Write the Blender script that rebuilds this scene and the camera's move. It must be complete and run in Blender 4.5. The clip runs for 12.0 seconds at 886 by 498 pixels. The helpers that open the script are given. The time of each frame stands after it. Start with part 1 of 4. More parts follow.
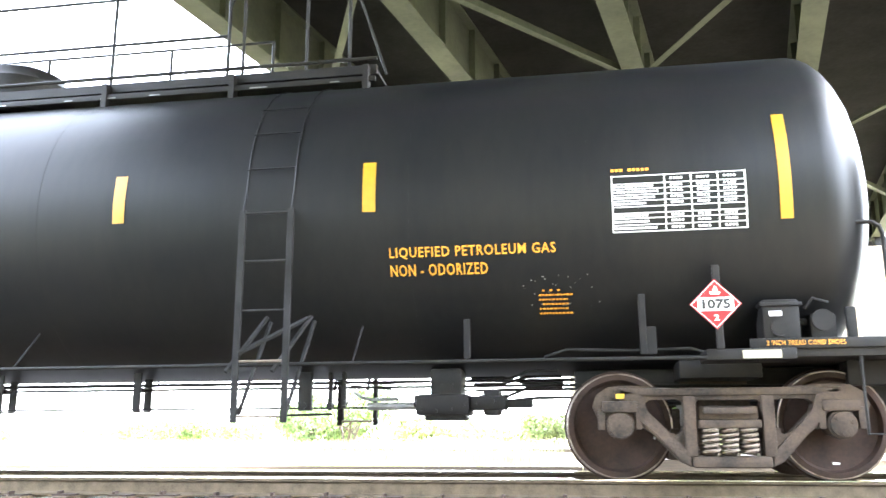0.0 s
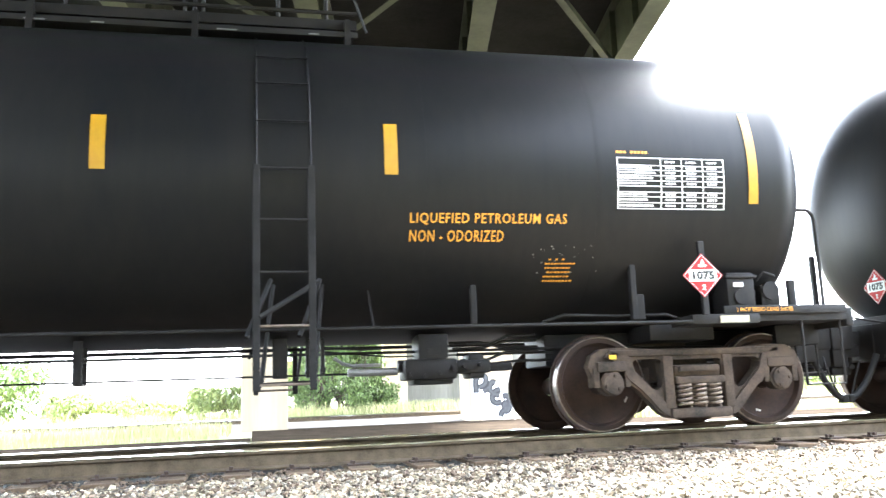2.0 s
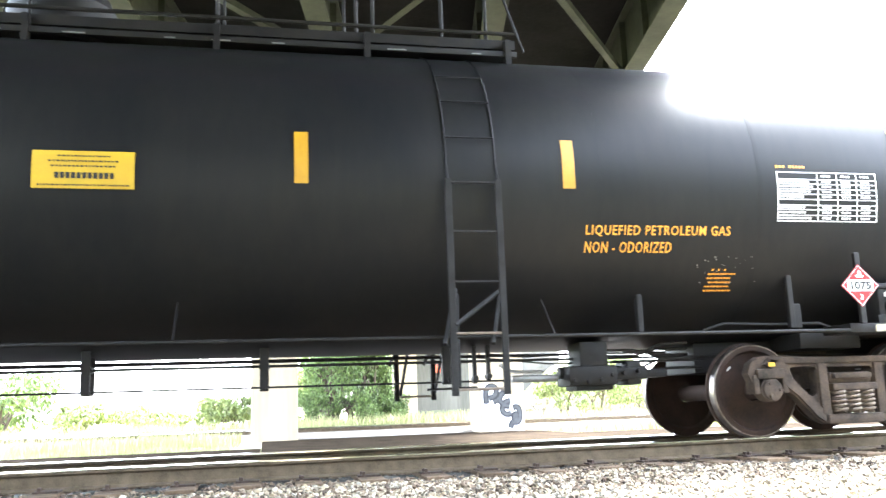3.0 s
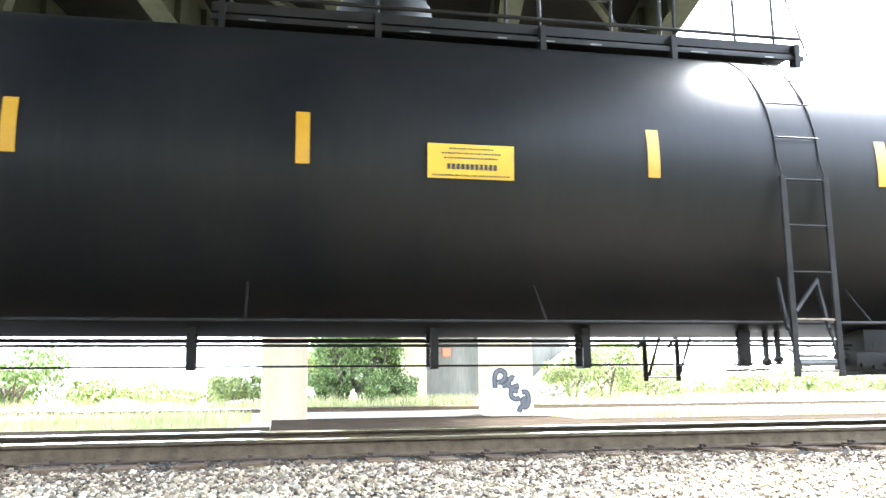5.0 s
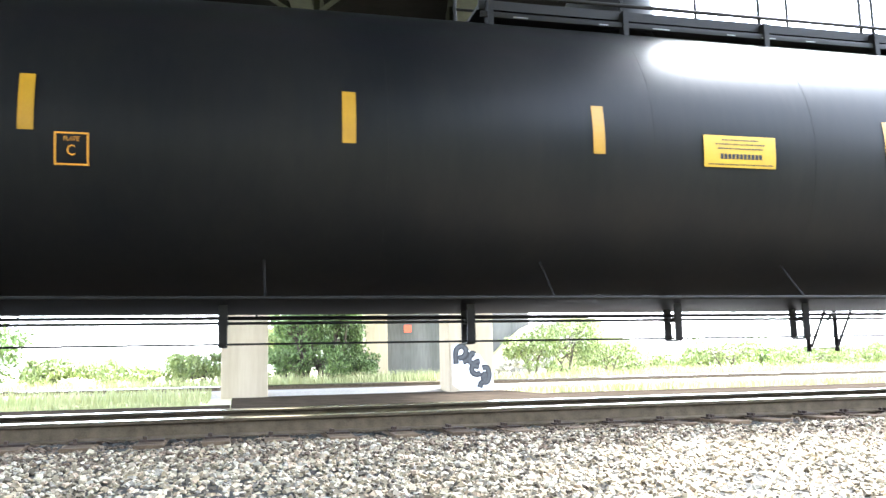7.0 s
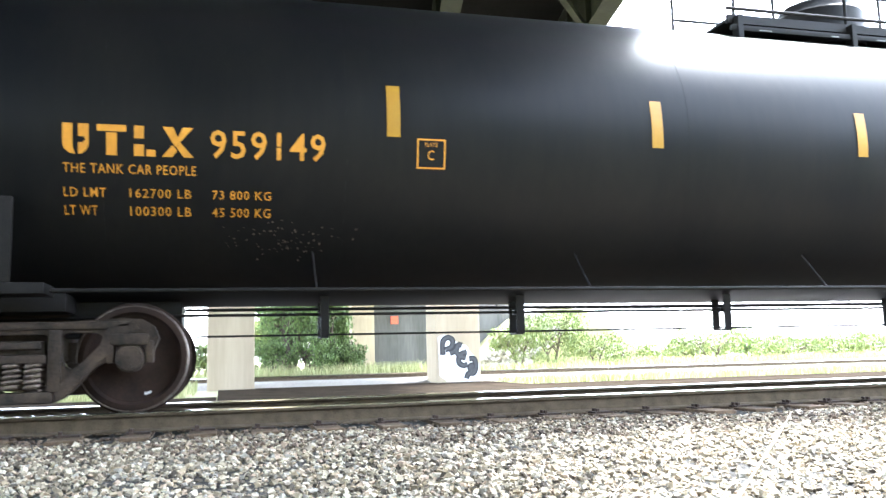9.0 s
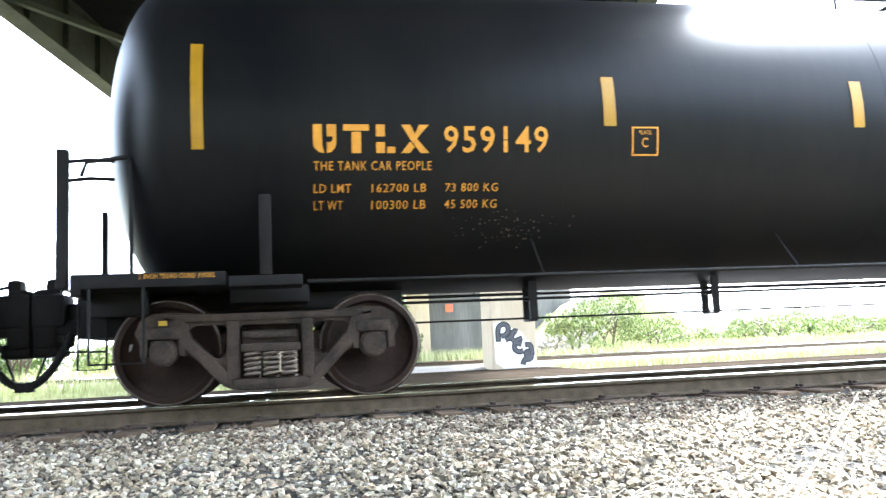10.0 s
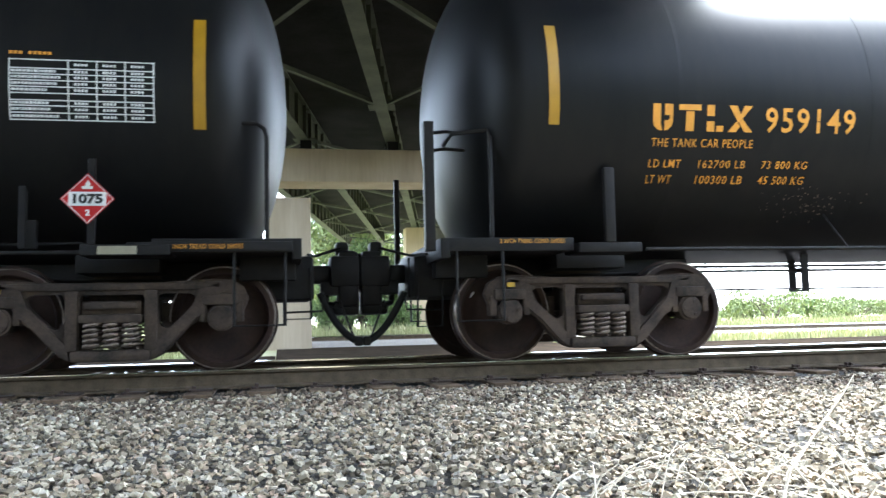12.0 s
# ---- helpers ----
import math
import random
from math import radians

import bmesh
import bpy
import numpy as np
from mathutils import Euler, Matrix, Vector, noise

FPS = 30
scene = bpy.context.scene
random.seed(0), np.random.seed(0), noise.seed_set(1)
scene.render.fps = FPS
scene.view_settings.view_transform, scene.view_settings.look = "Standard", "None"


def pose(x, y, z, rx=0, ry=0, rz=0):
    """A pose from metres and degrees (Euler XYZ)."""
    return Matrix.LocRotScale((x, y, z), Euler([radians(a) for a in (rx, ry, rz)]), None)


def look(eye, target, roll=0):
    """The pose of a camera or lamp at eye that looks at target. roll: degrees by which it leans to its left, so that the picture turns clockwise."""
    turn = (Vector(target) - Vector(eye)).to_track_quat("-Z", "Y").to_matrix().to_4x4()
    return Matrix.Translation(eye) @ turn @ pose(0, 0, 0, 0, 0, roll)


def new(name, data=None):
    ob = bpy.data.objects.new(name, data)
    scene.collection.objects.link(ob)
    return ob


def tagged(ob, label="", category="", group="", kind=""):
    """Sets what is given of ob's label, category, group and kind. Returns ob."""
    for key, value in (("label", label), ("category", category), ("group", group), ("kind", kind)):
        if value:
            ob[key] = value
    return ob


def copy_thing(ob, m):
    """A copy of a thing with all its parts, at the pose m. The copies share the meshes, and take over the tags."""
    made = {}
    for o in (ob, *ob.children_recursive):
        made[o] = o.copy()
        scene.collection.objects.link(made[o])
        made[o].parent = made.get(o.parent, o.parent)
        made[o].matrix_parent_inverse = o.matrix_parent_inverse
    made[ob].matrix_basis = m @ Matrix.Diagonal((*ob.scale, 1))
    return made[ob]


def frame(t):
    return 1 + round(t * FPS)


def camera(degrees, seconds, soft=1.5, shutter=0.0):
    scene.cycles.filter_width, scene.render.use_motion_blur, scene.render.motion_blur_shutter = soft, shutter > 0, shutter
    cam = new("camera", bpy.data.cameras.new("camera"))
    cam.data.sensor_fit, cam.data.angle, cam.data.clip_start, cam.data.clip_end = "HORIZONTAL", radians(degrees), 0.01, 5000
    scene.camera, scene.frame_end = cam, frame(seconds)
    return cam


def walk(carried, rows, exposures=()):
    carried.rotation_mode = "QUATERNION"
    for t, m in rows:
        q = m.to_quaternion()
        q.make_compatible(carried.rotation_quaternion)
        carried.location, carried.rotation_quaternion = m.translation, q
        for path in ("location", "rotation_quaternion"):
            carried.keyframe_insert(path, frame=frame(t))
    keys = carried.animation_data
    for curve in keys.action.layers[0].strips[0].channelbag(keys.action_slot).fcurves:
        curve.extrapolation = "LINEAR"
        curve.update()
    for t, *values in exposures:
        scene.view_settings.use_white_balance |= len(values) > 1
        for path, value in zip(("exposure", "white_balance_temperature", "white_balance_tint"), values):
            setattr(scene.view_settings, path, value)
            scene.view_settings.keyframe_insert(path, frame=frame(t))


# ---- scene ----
cam = camera(55.7, 12.0, soft=1.4, shutter=0.3)
EYE = (0.0, 0.0, 0.404)
# seconds, yaw, pitch, roll of the hand-held camera
TURNS = [(0.0, 9.44, 12.34, 0.20), (0.2, 8.33, 12.23, 0.11), (0.5, 2.87, 11.79, 0.18), (0.8, -3.19, 11.63, 0.15), (1.0, -7.32, 11.40, 0.76),
         (1.5, -12.05, 10.21, 1.88), (2.0, -12.43, 9.93, 2.18), (2.5, -12.30, 9.64, 1.47), (3.0, -11.76, 10.68, 2.02),
         (3.5, -11.57, 11.25, 2.14), (3.7, -11.16, 10.95, 1.66), (4.5, -11.2, 10.0, 0.95), (5.3, -11.37, 9.00, 0.32),
         (5.5, -12.06, 8.56, 0.41), (6.0, -13.27, 8.43, 1.14), (6.5, -13.67, 7.25, 0.45), (7.0, -13.79, 7.93, 1.21),
         (7.2, -13.96, 6.95, 0.80), (8.0, -14.5, 6.9, 0.65), (8.8, -14.84, 6.71, 0.56), (9.0, -14.68, 7.32, 1.44),
         (9.3, -14.15, 7.81, 2.51), (9.5, -12.63, 8.29, 2.97), (10.0, -10.90, 6.60, 2.62), (10.5, -10.53, 6.42, 2.28), (11.0, -11.39, 5.79, 2.11),
         (11.5, -11.49, 5.44, 1.95), (12.0, -10.99, 4.75, 1.27)]
EXPOSURES = [(t, s + 0.55, 6080 - 42 * t, 9 - 0.2 * t) for t, s in ((0.0, 5.4), (0.8, 5.35), (1.6, 4.55), (3.0, 4.65), (3.7, 4.6), (5.5, 4.35), (7.0, 4.0), (9.0, 3.85), (10.0, 3.75), (11.0, 3.05), (12.0, 3.1))]
walk(cam, [(t, pose(*EYE, 90 + p, r, y)) for t, y, p, r in TURNS], exposures=EXPOSURES)

# ---- light: a bright, hazy sky with a soft high sun behind the bridge ----
SUN_HEIGHT, SUN_TURN = 58.0, 60.0
world = bpy.data.worlds.new("sky")
scene.world = world
world.use_nodes = True
wn = world.node_tree
sky = wn.nodes.new("ShaderNodeTexSky")
sky.sky_type, sky.sun_disc = "NISHITA", False
sky.sun_elevation, sky.sun_rotation = radians(SUN_HEIGHT), radians(SUN_TURN)
sky.dust_density, sky.air_density = 2.0, 1.0
haze = wn.nodes.new("ShaderNodeHueSaturation")     # a milky, hazy sky
haze.inputs["Saturation"].default_value = 0.35
wn.links.new(sky.outputs[0], haze.inputs["Color"])
wn.links.new(haze.outputs[0], wn.nodes["Background"].inputs[0])
wn.nodes["Background"].inputs[1].default_value = 0.15
sun = new("sun", bpy.data.lights.new("sun", "SUN"))
sun.data.energy, sun.data.angle, sun.data.color = 1.5, radians(12), (1.0, 0.96, 0.90)
a, e = radians(SUN_TURN), radians(SUN_HEIGHT)
sun.matrix_world = look((0, 0, 60), (-60 * math.sin(a) * math.cos(e), -60 * math.cos(a) * math.cos(e), 60 - 60 * math.sin(e)))

# ---- materials ----
def mat(name, base, rough=0.7, metal=0.0, other=None, scale=8.0, bump=0.0, bump_scale=60.0, vary=0.0, island=0.0, coat=0.0, streak=False, spec=0.5):
    """A surface: base and other are mixed by noise at two scales; bump in metres; vary shifts the tone object by object."""
    m = bpy.data.materials.new(name)
    m.use_nodes = True
    n, link = m.node_tree.nodes, m.node_tree.links.new
    b = n["Principled BSDF"]
    b.inputs["Roughness"].default_value, b.inputs["Metallic"].default_value = rough, metal
    b.inputs["Coat Weight"].default_value, b.inputs["Coat Roughness"].default_value = coat, 0.12
    b.inputs["Specular IOR Level"].default_value = spec
    at = n.new("ShaderNodeTexCoord")
    space = n.new("ShaderNodeMapping")
    link(at.outputs["Object"], space.inputs[0])
    if streak:
        space.inputs["Scale"].default_value = (1.0, 1.0, 0.12)
    other = other or tuple(c * 0.7 for c in base)
    big, fine = n.new("ShaderNodeTexNoise"), n.new("ShaderNodeTexNoise")
    big.inputs["Scale"].default_value, big.inputs["Detail"].default_value = scale, 6
    fine.inputs["Scale"].default_value, fine.inputs["Detail"].default_value = scale * 9, 4
    link(space.outputs[0], big.inputs[0]), link(space.outputs[0], fine.inputs[0])
    add = n.new("ShaderNodeMath")
    add.operation = "MULTIPLY_ADD"
    link(fine.outputs[0], add.inputs[0])
    add.inputs[1].default_value = 0.5
    link(big.outputs[0], add.inputs[2])
    ramp = n.new("ShaderNodeMapRange")
    ramp.inputs[1].default_value, ramp.inputs[2].default_value = 0.55, 0.98
    link(add.outputs[0], ramp.inputs[0])
    mix = n.new("ShaderNodeMix")
    mix.data_type = "RGBA"
    mix.inputs[6].default_value, mix.inputs[7].default_value = (*base, 1), (*other, 1)
    link(ramp.outputs[0], mix.inputs[0])
    out = mix.outputs[2]
    if vary or island:
        src = n.new("ShaderNodeNewGeometry").outputs["Random Per Island"] if island else n.new("ShaderNodeObjectInfo").outputs["Random"]
        amount = island or vary
        rng = n.new("ShaderNodeMapRange")
        rng.inputs[3].default_value, rng.inputs[4].default_value = 1 - amount, 1 + amount
        link(src, rng.inputs[0])
        hsv = n.new("ShaderNodeHueSaturation")
        link(rng.outputs[0], hsv.inputs["Value"])
        link(out, hsv.inputs["Color"])
        out = hsv.outputs[0]
    link(out, b.inputs["Base Color"])
    rr = n.new("ShaderNodeMapRange")
    rr.inputs[3].default_value, rr.inputs[4].default_value = max(rough - 0.08, 0.02), min(rough + 0.12, 1)
    link(big.outputs[0], rr.inputs[0]), link(rr.outputs[0], b.inputs["Roughness"])
    if bump:
        relief, grain = n.new("ShaderNodeBump"), n.new("ShaderNodeTexNoise")
        grain.inputs["Scale"].default_value, grain.inputs["Detail"].default_value = bump_scale, 5
        link(space.outputs[0], grain.inputs[0]), link(grain.outputs[0], relief.inputs["Height"])
        relief.inputs["Distance"].default_value = bump
        link(relief.outputs[0], b.inputs["Normal"])
    return m


TANK_BLACK = mat("black_tank_paint", (0.006, 0.0065, 0.0075), 0.40, 0, (0.011, 0.0105, 0.010), 1.3, 0.002, 2.0, streak=True, spec=0.16)
FRAME_BLACK = mat("black_frame_paint", (0.007, 0.007, 0.0075), 0.55, 0, (0.015, 0.013, 0.0115), 5, 0.001, 30, spec=0.18)
LADDER = mat("dull_ladder_paint", (0.020, 0.0195, 0.0195), 0.7, 0, (0.012, 0.0115, 0.011), 6, spec=0.14)
STEEL_DUST = mat("dusty_cast_steel", (0.070, 0.050, 0.036), 0.85, 0, (0.020, 0.017, 0.015), 5, 0.003, 45, spec=0.25)
WHEEL_RUST = mat("rusty_wheel_steel", (0.036, 0.021, 0.015), 0.8, 0, (0.018, 0.012, 0.010), 4, 0.001, 30, spec=0.2)
TREAD = mat("polished_tread", (0.26, 0.235, 0.21), 0.32, 0.9, (0.12, 0.09, 0.075), 12)
SPRING = mat("spring_steel", (0.17, 0.135, 0.105), 0.65, 0.1, (0.09, 0.07, 0.056), 10, spec=0.3)
RUBBER = mat("hose_rubber", (0.012, 0.012, 0.012), 0.6, spec=0.2)
YELLOW = mat("yellow_reflective_tape", (0.40, 0.218, 0.006), 0.4, 0, (0.33, 0.175, 0.006), 6)
LETTER = mat("yellow_lettering", (0.70, 0.32, 0.025), 0.5, 0, (0.56, 0.25, 0.02), 14)
SIGN_YELLOW = mat("yellow_sign_face", (0.48, 0.315, 0.012), 0.4, 0, (0.42, 0.265, 0.012), 5)
WHITE = mat("white_lettering", (0.75, 0.75, 0.73), 0.5, 0, (0.62, 0.62, 0.60), 12)
INK = mat("black_ink", (0.012, 0.012, 0.012), 0.5)
RED = mat("red_placard", (0.42, 0.010, 0.010), 0.5, 0, (0.34, 0.009, 0.009), 6, spec=0.3)
CHALK = mat("wheel_chalk", (0.7, 0.7, 0.66), 0.9)
# Bare steel of the brake parts; also the painted glints on the walkway rail
GALV = mat("bare_steel_and_glints", (0.22, 0.22, 0.21), 0.5, 0.4)
RAIL_SIDE = mat("rusty_rail", (0.118, 0.092, 0.062), 0.92, 0, (0.066, 0.050, 0.033), 9, 0.001, 40, spec=0.2)
RAIL_TOP = mat("polished_rail_head", (0.85, 0.84, 0.82), 0.07, 1.0, (0.72, 0.70, 0.68), 6)
TIE = mat("weathered_tie", (0.170, 0.120, 0.075), 0.95, 0, (0.068, 0.047, 0.033), 6, 0.004, 25, vary=0.3, spec=0.2)
def stone_mat(name, tones):
    """Crushed stone: each piece takes one of several tones, with speckled faces."""
    m = mat(name, (0.8, 0.8, 0.8), 0.9, 0, (0.5, 0.49, 0.47), 26, 0.002, 120, spec=0.25)
    n, link = m.node_tree.nodes, m.node_tree.links.new
    b = n["Principled BSDF"]
    speckle = b.inputs["Base Color"].links[0].from_socket
    pick, ramp, mul = n.new("ShaderNodeNewGeometry"), n.new("ShaderNodeValToRGB"), n.new("ShaderNodeMix")
    ramp.color_ramp.interpolation = "CONSTANT"
    while len(ramp.color_ramp.elements) < len(tones):
        ramp.color_ramp.elements.new(0.5)
    for k, tone in enumerate(tones):
        ramp.color_ramp.elements[k].position, ramp.color_ramp.elements[k].color = k / len(tones), (*tone, 1)
    mul.data_type, mul.blend_type = "RGBA", "MULTIPLY"
    mul.inputs[0].default_value = 1.0
    link(pick.outputs["Random Per Island"], ramp.inputs[0]), link(ramp.outputs[0], mul.inputs[6]), link(speckle, mul.inputs[7])
    link(mul.outputs[2], b.inputs["Base Color"])
    return m


BALLAST = stone_mat("ballast_stone", ((0.55, 0.475, 0.345), (0.355, 0.305, 0.225), (0.71, 0.63, 0.475), (0.215, 0.185, 0.14), (0.49, 0.40, 0.27), (0.59, 0.46, 0.335),
                                      (0.145, 0.125, 0.10), (0.77, 0.70, 0.55), (0.44, 0.41, 0.345), (0.295, 0.245, 0.175)))
# Brown rail dust, with the train's shade near the track put into the tones
DUSTY_BALLAST = stone_mat("dusty_shaded_ballast_stone", ((0.26, 0.20, 0.145), (0.16, 0.12, 0.09), (0.34, 0.28, 0.21), (0.10, 0.078, 0.06), (0.22, 0.16, 0.115), (0.30, 0.235, 0.175)))
DARK_RUST = mat("dark_rust", (0.055, 0.034, 0.025), 0.9, 0, (0.03, 0.02, 0.016), 12)
# Kept near black so the gaps between stones read as shade
BALLAST_BED = mat("ballast_bed", (0.055, 0.05, 0.045), 0.95, 0, (0.03, 0.028, 0.025), 22, 0.02, 35, spec=0.2)
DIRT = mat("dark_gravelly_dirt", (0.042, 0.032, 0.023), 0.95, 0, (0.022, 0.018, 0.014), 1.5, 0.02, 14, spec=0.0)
FAR_BED = mat("pale_ballast", (0.25, 0.225, 0.19), 0.95, 0, (0.15, 0.135, 0.115), 12, 0.03, 14)
CINDER = mat("brown_cinder_gravel", (0.036, 0.028, 0.021), 0.95, 0, (0.020, 0.016, 0.012), 2.5, 0.02, 16, spec=0.0)
# Dark earth for the unseen bank added to hold back sky light
BANK = mat("dark_bank_earth", (0.060, 0.060, 0.032), 0.95, 0, (0.035, 0.032, 0.020), 0.7, 0.03, 6, spec=0.1)
SOIL = mat("grassy_ground", (0.28, 0.29, 0.13), 0.95, 0, (0.38, 0.34, 0.21), 0.35, 0.02, 8, spec=0.2)
CONCRETE = mat("pier_concrete", (0.41, 0.335, 0.235), 0.88, 0, (0.31, 0.25, 0.17), 0.9, 0.003, 30, streak=True)
# Streaky stained grey, with the bridge's shade put into the tone as well
CONCRETE_GREY = mat("stained_shaded_concrete", (0.12, 0.116, 0.108), 0.9, 0, (0.07, 0.068, 0.062), 0.8, 0.003, 30, streak=True)
GIRDER = mat("olive_girder_paint", (0.078, 0.086, 0.056), 0.7, 0, (0.048, 0.053, 0.037), 1.2, 0.001, 20, spec=0.3)
# Far darker than bare concrete: the shade under the deck is put into the colour
DECK = mat("shaded_deck_concrete", (0.022, 0.021, 0.020), 0.95, 0, (0.012, 0.012, 0.011), 0.9, 0.004, 15, spec=0.1)
GRAFFITI = mat("grey_spray_paint", (0.065, 0.065, 0.070), 0.7)
SPRAY_BLACK = mat("black_spray_paint", (0.02, 0.02, 0.022), 0.6)
PALE_PAINT = mat("pale_spray_paint", (0.72, 0.71, 0.70), 0.7)
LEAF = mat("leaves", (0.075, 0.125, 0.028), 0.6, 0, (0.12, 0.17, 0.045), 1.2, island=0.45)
# Paler copy of the leaves: bright daylight in the open put into the colour
SUNLIT_LEAF = mat("sunlit_pale_leaves", (0.13, 0.175, 0.05), 0.6, 0, (0.18, 0.20, 0.07), 1.2, island=0.4)
BARK = mat("bark", (0.10, 0.075, 0.055), 0.9, 0, (0.05, 0.04, 0.03), 9, 0.01, 25)
GRASS = mat("grass_blades", (0.23, 0.26, 0.095), 0.7, 0, (0.36, 0.34, 0.17), 0.6, island=0.14)
STRAW = mat("dry_straw", (0.72, 0.66, 0.54), 0.8, 0, (0.60, 0.53, 0.41), 12, island=0.2)
RUBBLE = mat("riprap_stone", (0.42, 0.39, 0.35), 0.9, 0, (0.28, 0.26, 0.23), 3, 0.01, 12, island=0.3)
ORANGE = mat("red_orange_panel", (0.75, 0.10, 0.04), 0.5)
BODY_WHITE = mat("pale_cladding", (0.72, 0.71, 0.68), 0.7, 0, (0.6, 0.59, 0.56), 0.5)
BEIGE = mat("faded_beige_plate", (0.34, 0.31, 0.22), 0.7)
ROOF = mat("grey_roofing", (0.2, 0.2, 0.2), 0.8)

# ---- mesh helpers ----
def finish(bm, name, material, smooth=False):
    me = bpy.data.meshes.new(name)
    bmesh.ops.recalc_face_normals(bm, faces=bm.faces)
    bm.to_mesh(me)
    bm.free()
    me.materials.append(material)
    if smooth:
        for p in me.polygons:
            p.use_smooth = True
        me.set_sharp_from_angle(angle=radians(38))
    return me


def part(name, bm, material, parent, label="", smooth=False):
    ob = new(name, finish(bm, name, material, smooth) if isinstance(bm, bmesh.types.BMesh) else bm)
    ob.parent = parent
    return tagged(ob, label)


def thing(name, bm, material, label, category, group="", kind="", smooth=False):
    return tagged(new(name, finish(bm, name, material, smooth)), label, category, group, kind)


def empty(name, label, category, group="", kind=""):
    ob = new(name)
    ob.empty_display_size = 0.3
    return tagged(ob, label, category, group, kind)


def box(bm, x0, x1, y0, y1, z0, z1, bevel=0.0, m=None):
    r = bmesh.ops.create_cube(bm, size=1)
    vs = r["verts"]
    bmesh.ops.scale(bm, vec=(x1 - x0, y1 - y0, z1 - z0), verts=vs)
    bmesh.ops.translate(bm, vec=((x0 + x1) / 2, (y0 + y1) / 2, (z0 + z1) / 2), verts=vs)
    if bevel:
        es = {e for v in vs for e in v.link_edges}
        vs = bmesh.ops.bevel(bm, geom=list(es), offset=bevel, segments=2, affect="EDGES", profile=0.6)["verts"]
    if m is not None:
        bmesh.ops.transform(bm, matrix=m, verts=list({v for v in vs}))
    return bm


def boxed(*a, **k):
    return box(bmesh.new(), *a, **k)


def tube(bm, pts, r, seg=8, cap=True):
    """A round bar along a line of points."""
    pts = [Vector(p) for p in pts]
    rings, up = [], None
    for i, p in enumerate(pts):
        d = (pts[min(i + 1, len(pts) - 1)] - pts[max(i - 1, 0)]).normalized()
        if up is None:
            up = d.orthogonal().normalized()
        up = (up - d * up.dot(d)).normalized()
        side = d.cross(up)
        rr = r[i] if isinstance(r, (list, tuple)) else r
        rings.append([bm.verts.new(p + (up * math.cos(t) + side * math.sin(t)) * rr) for t in (2 * math.pi * k / seg for k in range(seg))])
    for a, b in zip(rings, rings[1:]):
        for k in range(seg):
            bm.faces.new((a[k], a[(k + 1) % seg], b[(k + 1) % seg], b[k]))
    if cap:
        bm.faces.new(rings[0][::-1]), bm.faces.new(rings[-1])
    return bm


def lathe(bm, profile, axis="x", seg=48, closed=False):
    """Turns (along, radius) round an axis through the origin."""
    rings = []
    for s, r in profile:
        ring = []
        for k in range(seg):
            t = 2 * math.pi * k / seg
            c, d = r * math.cos(t), r * math.sin(t)
            ring.append(bm.verts.new((s, c, d) if axis == "x" else (c, s, d) if axis == "y" else (c, d, s)))
        rings.append(ring)
    pairs = list(zip(rings, rings[1:])) + ([(rings[-1], rings[0])] if closed else [])
    for a, b in pairs:
        for k in range(seg):
            bm.faces.new((a[k], a[(k + 1) % seg], b[(k + 1) % seg], b[k]))
    if not closed:
        bm.faces.new(rings[0][::-1]), bm.faces.new(rings[-1])
    return bm


def plate(bm, outer, holes, y0, y1):
    """A cast plate: an outline in x, z with holes, from y0 to y1."""
    edges = []
    for loop in (outer, *holes):
        vs = [bm.verts.new((x, y0, z)) for x, z in loop]
        edges += [bm.edges.new((vs[i], vs[(i + 1) % len(vs)])) for i in range(len(vs))]
    faces = [f for f in bmesh.ops.triangle_fill(bm, use_beauty=True, use_dissolve=False, edges=edges)["geom"] if isinstance(f, bmesh.types.BMFace)]
    up = bmesh.ops.extrude_face_region(bm, geom=faces)["geom"]
    bmesh.ops.translate(bm, vec=(0, y1 - y0, 0), verts=[v for v in up if isinstance(v, bmesh.types.BMVert)])
    return bm


def letters(text, width, height, weight=0.004, spacing=1.14):
    """Flat mesh data of a line of writing, fitted into width x height."""
    cu = bpy.data.curves.new("writing", "FONT")
    cu.body, cu.resolution_u, cu.offset, cu.space_character = text, 2, weight, spacing
    ob = bpy.data.objects.new("writing", cu)
    scene.collection.objects.link(ob)
    me = bpy.data.meshes.new_from_object(ob.evaluated_get(bpy.context.evaluated_depsgraph_get()))
    bpy.data.objects.remove(ob)
    co = np.array([v.co[:] for v in me.vertices])
    lo, hi = co.min(0), co.max(0)
    u, v = (co[:, 0] - lo[0]) / (hi[0] - lo[0]) * width, (co[:, 1] - lo[1]) / (hi[1] - lo[1]) * height
    return np.stack([u, v], 1), [tuple(p.vertices) for p in me.polygons]


# ---- the track's line and the car's sizes ----
YC = 8.519                      # middle of the near track
R, ZC = 1.542, 2.488            # tank
TRUCK, AXLE, WHEEL = 8.27, 0.889, 0.457
PITCH, MID = 20.88, -7.086      # car to car; the first car's middle at the start


def on_tank(z, lift=0.004):
    """How far the near side of the tank stands out from the track's middle at height z."""
    return -math.sqrt((R + lift) ** 2 - (z - ZC) ** 2)


def decal(pts, faces, lift=0.004):
    """Mesh data laid on the near side of the tank from points (x, z)."""
    bm = bmesh.new()
    vs = [bm.verts.new((x, on_tank(z, lift), z)) for x, z in pts]
    for f in faces:
        bm.faces.new([vs[i] for i in f])
    return bm


def bars(rects, lift=0.004):
    """Rectangles x0, x1, z0, z1 laid on the tank, cut so that they follow its curve."""
    pts, faces = [], []
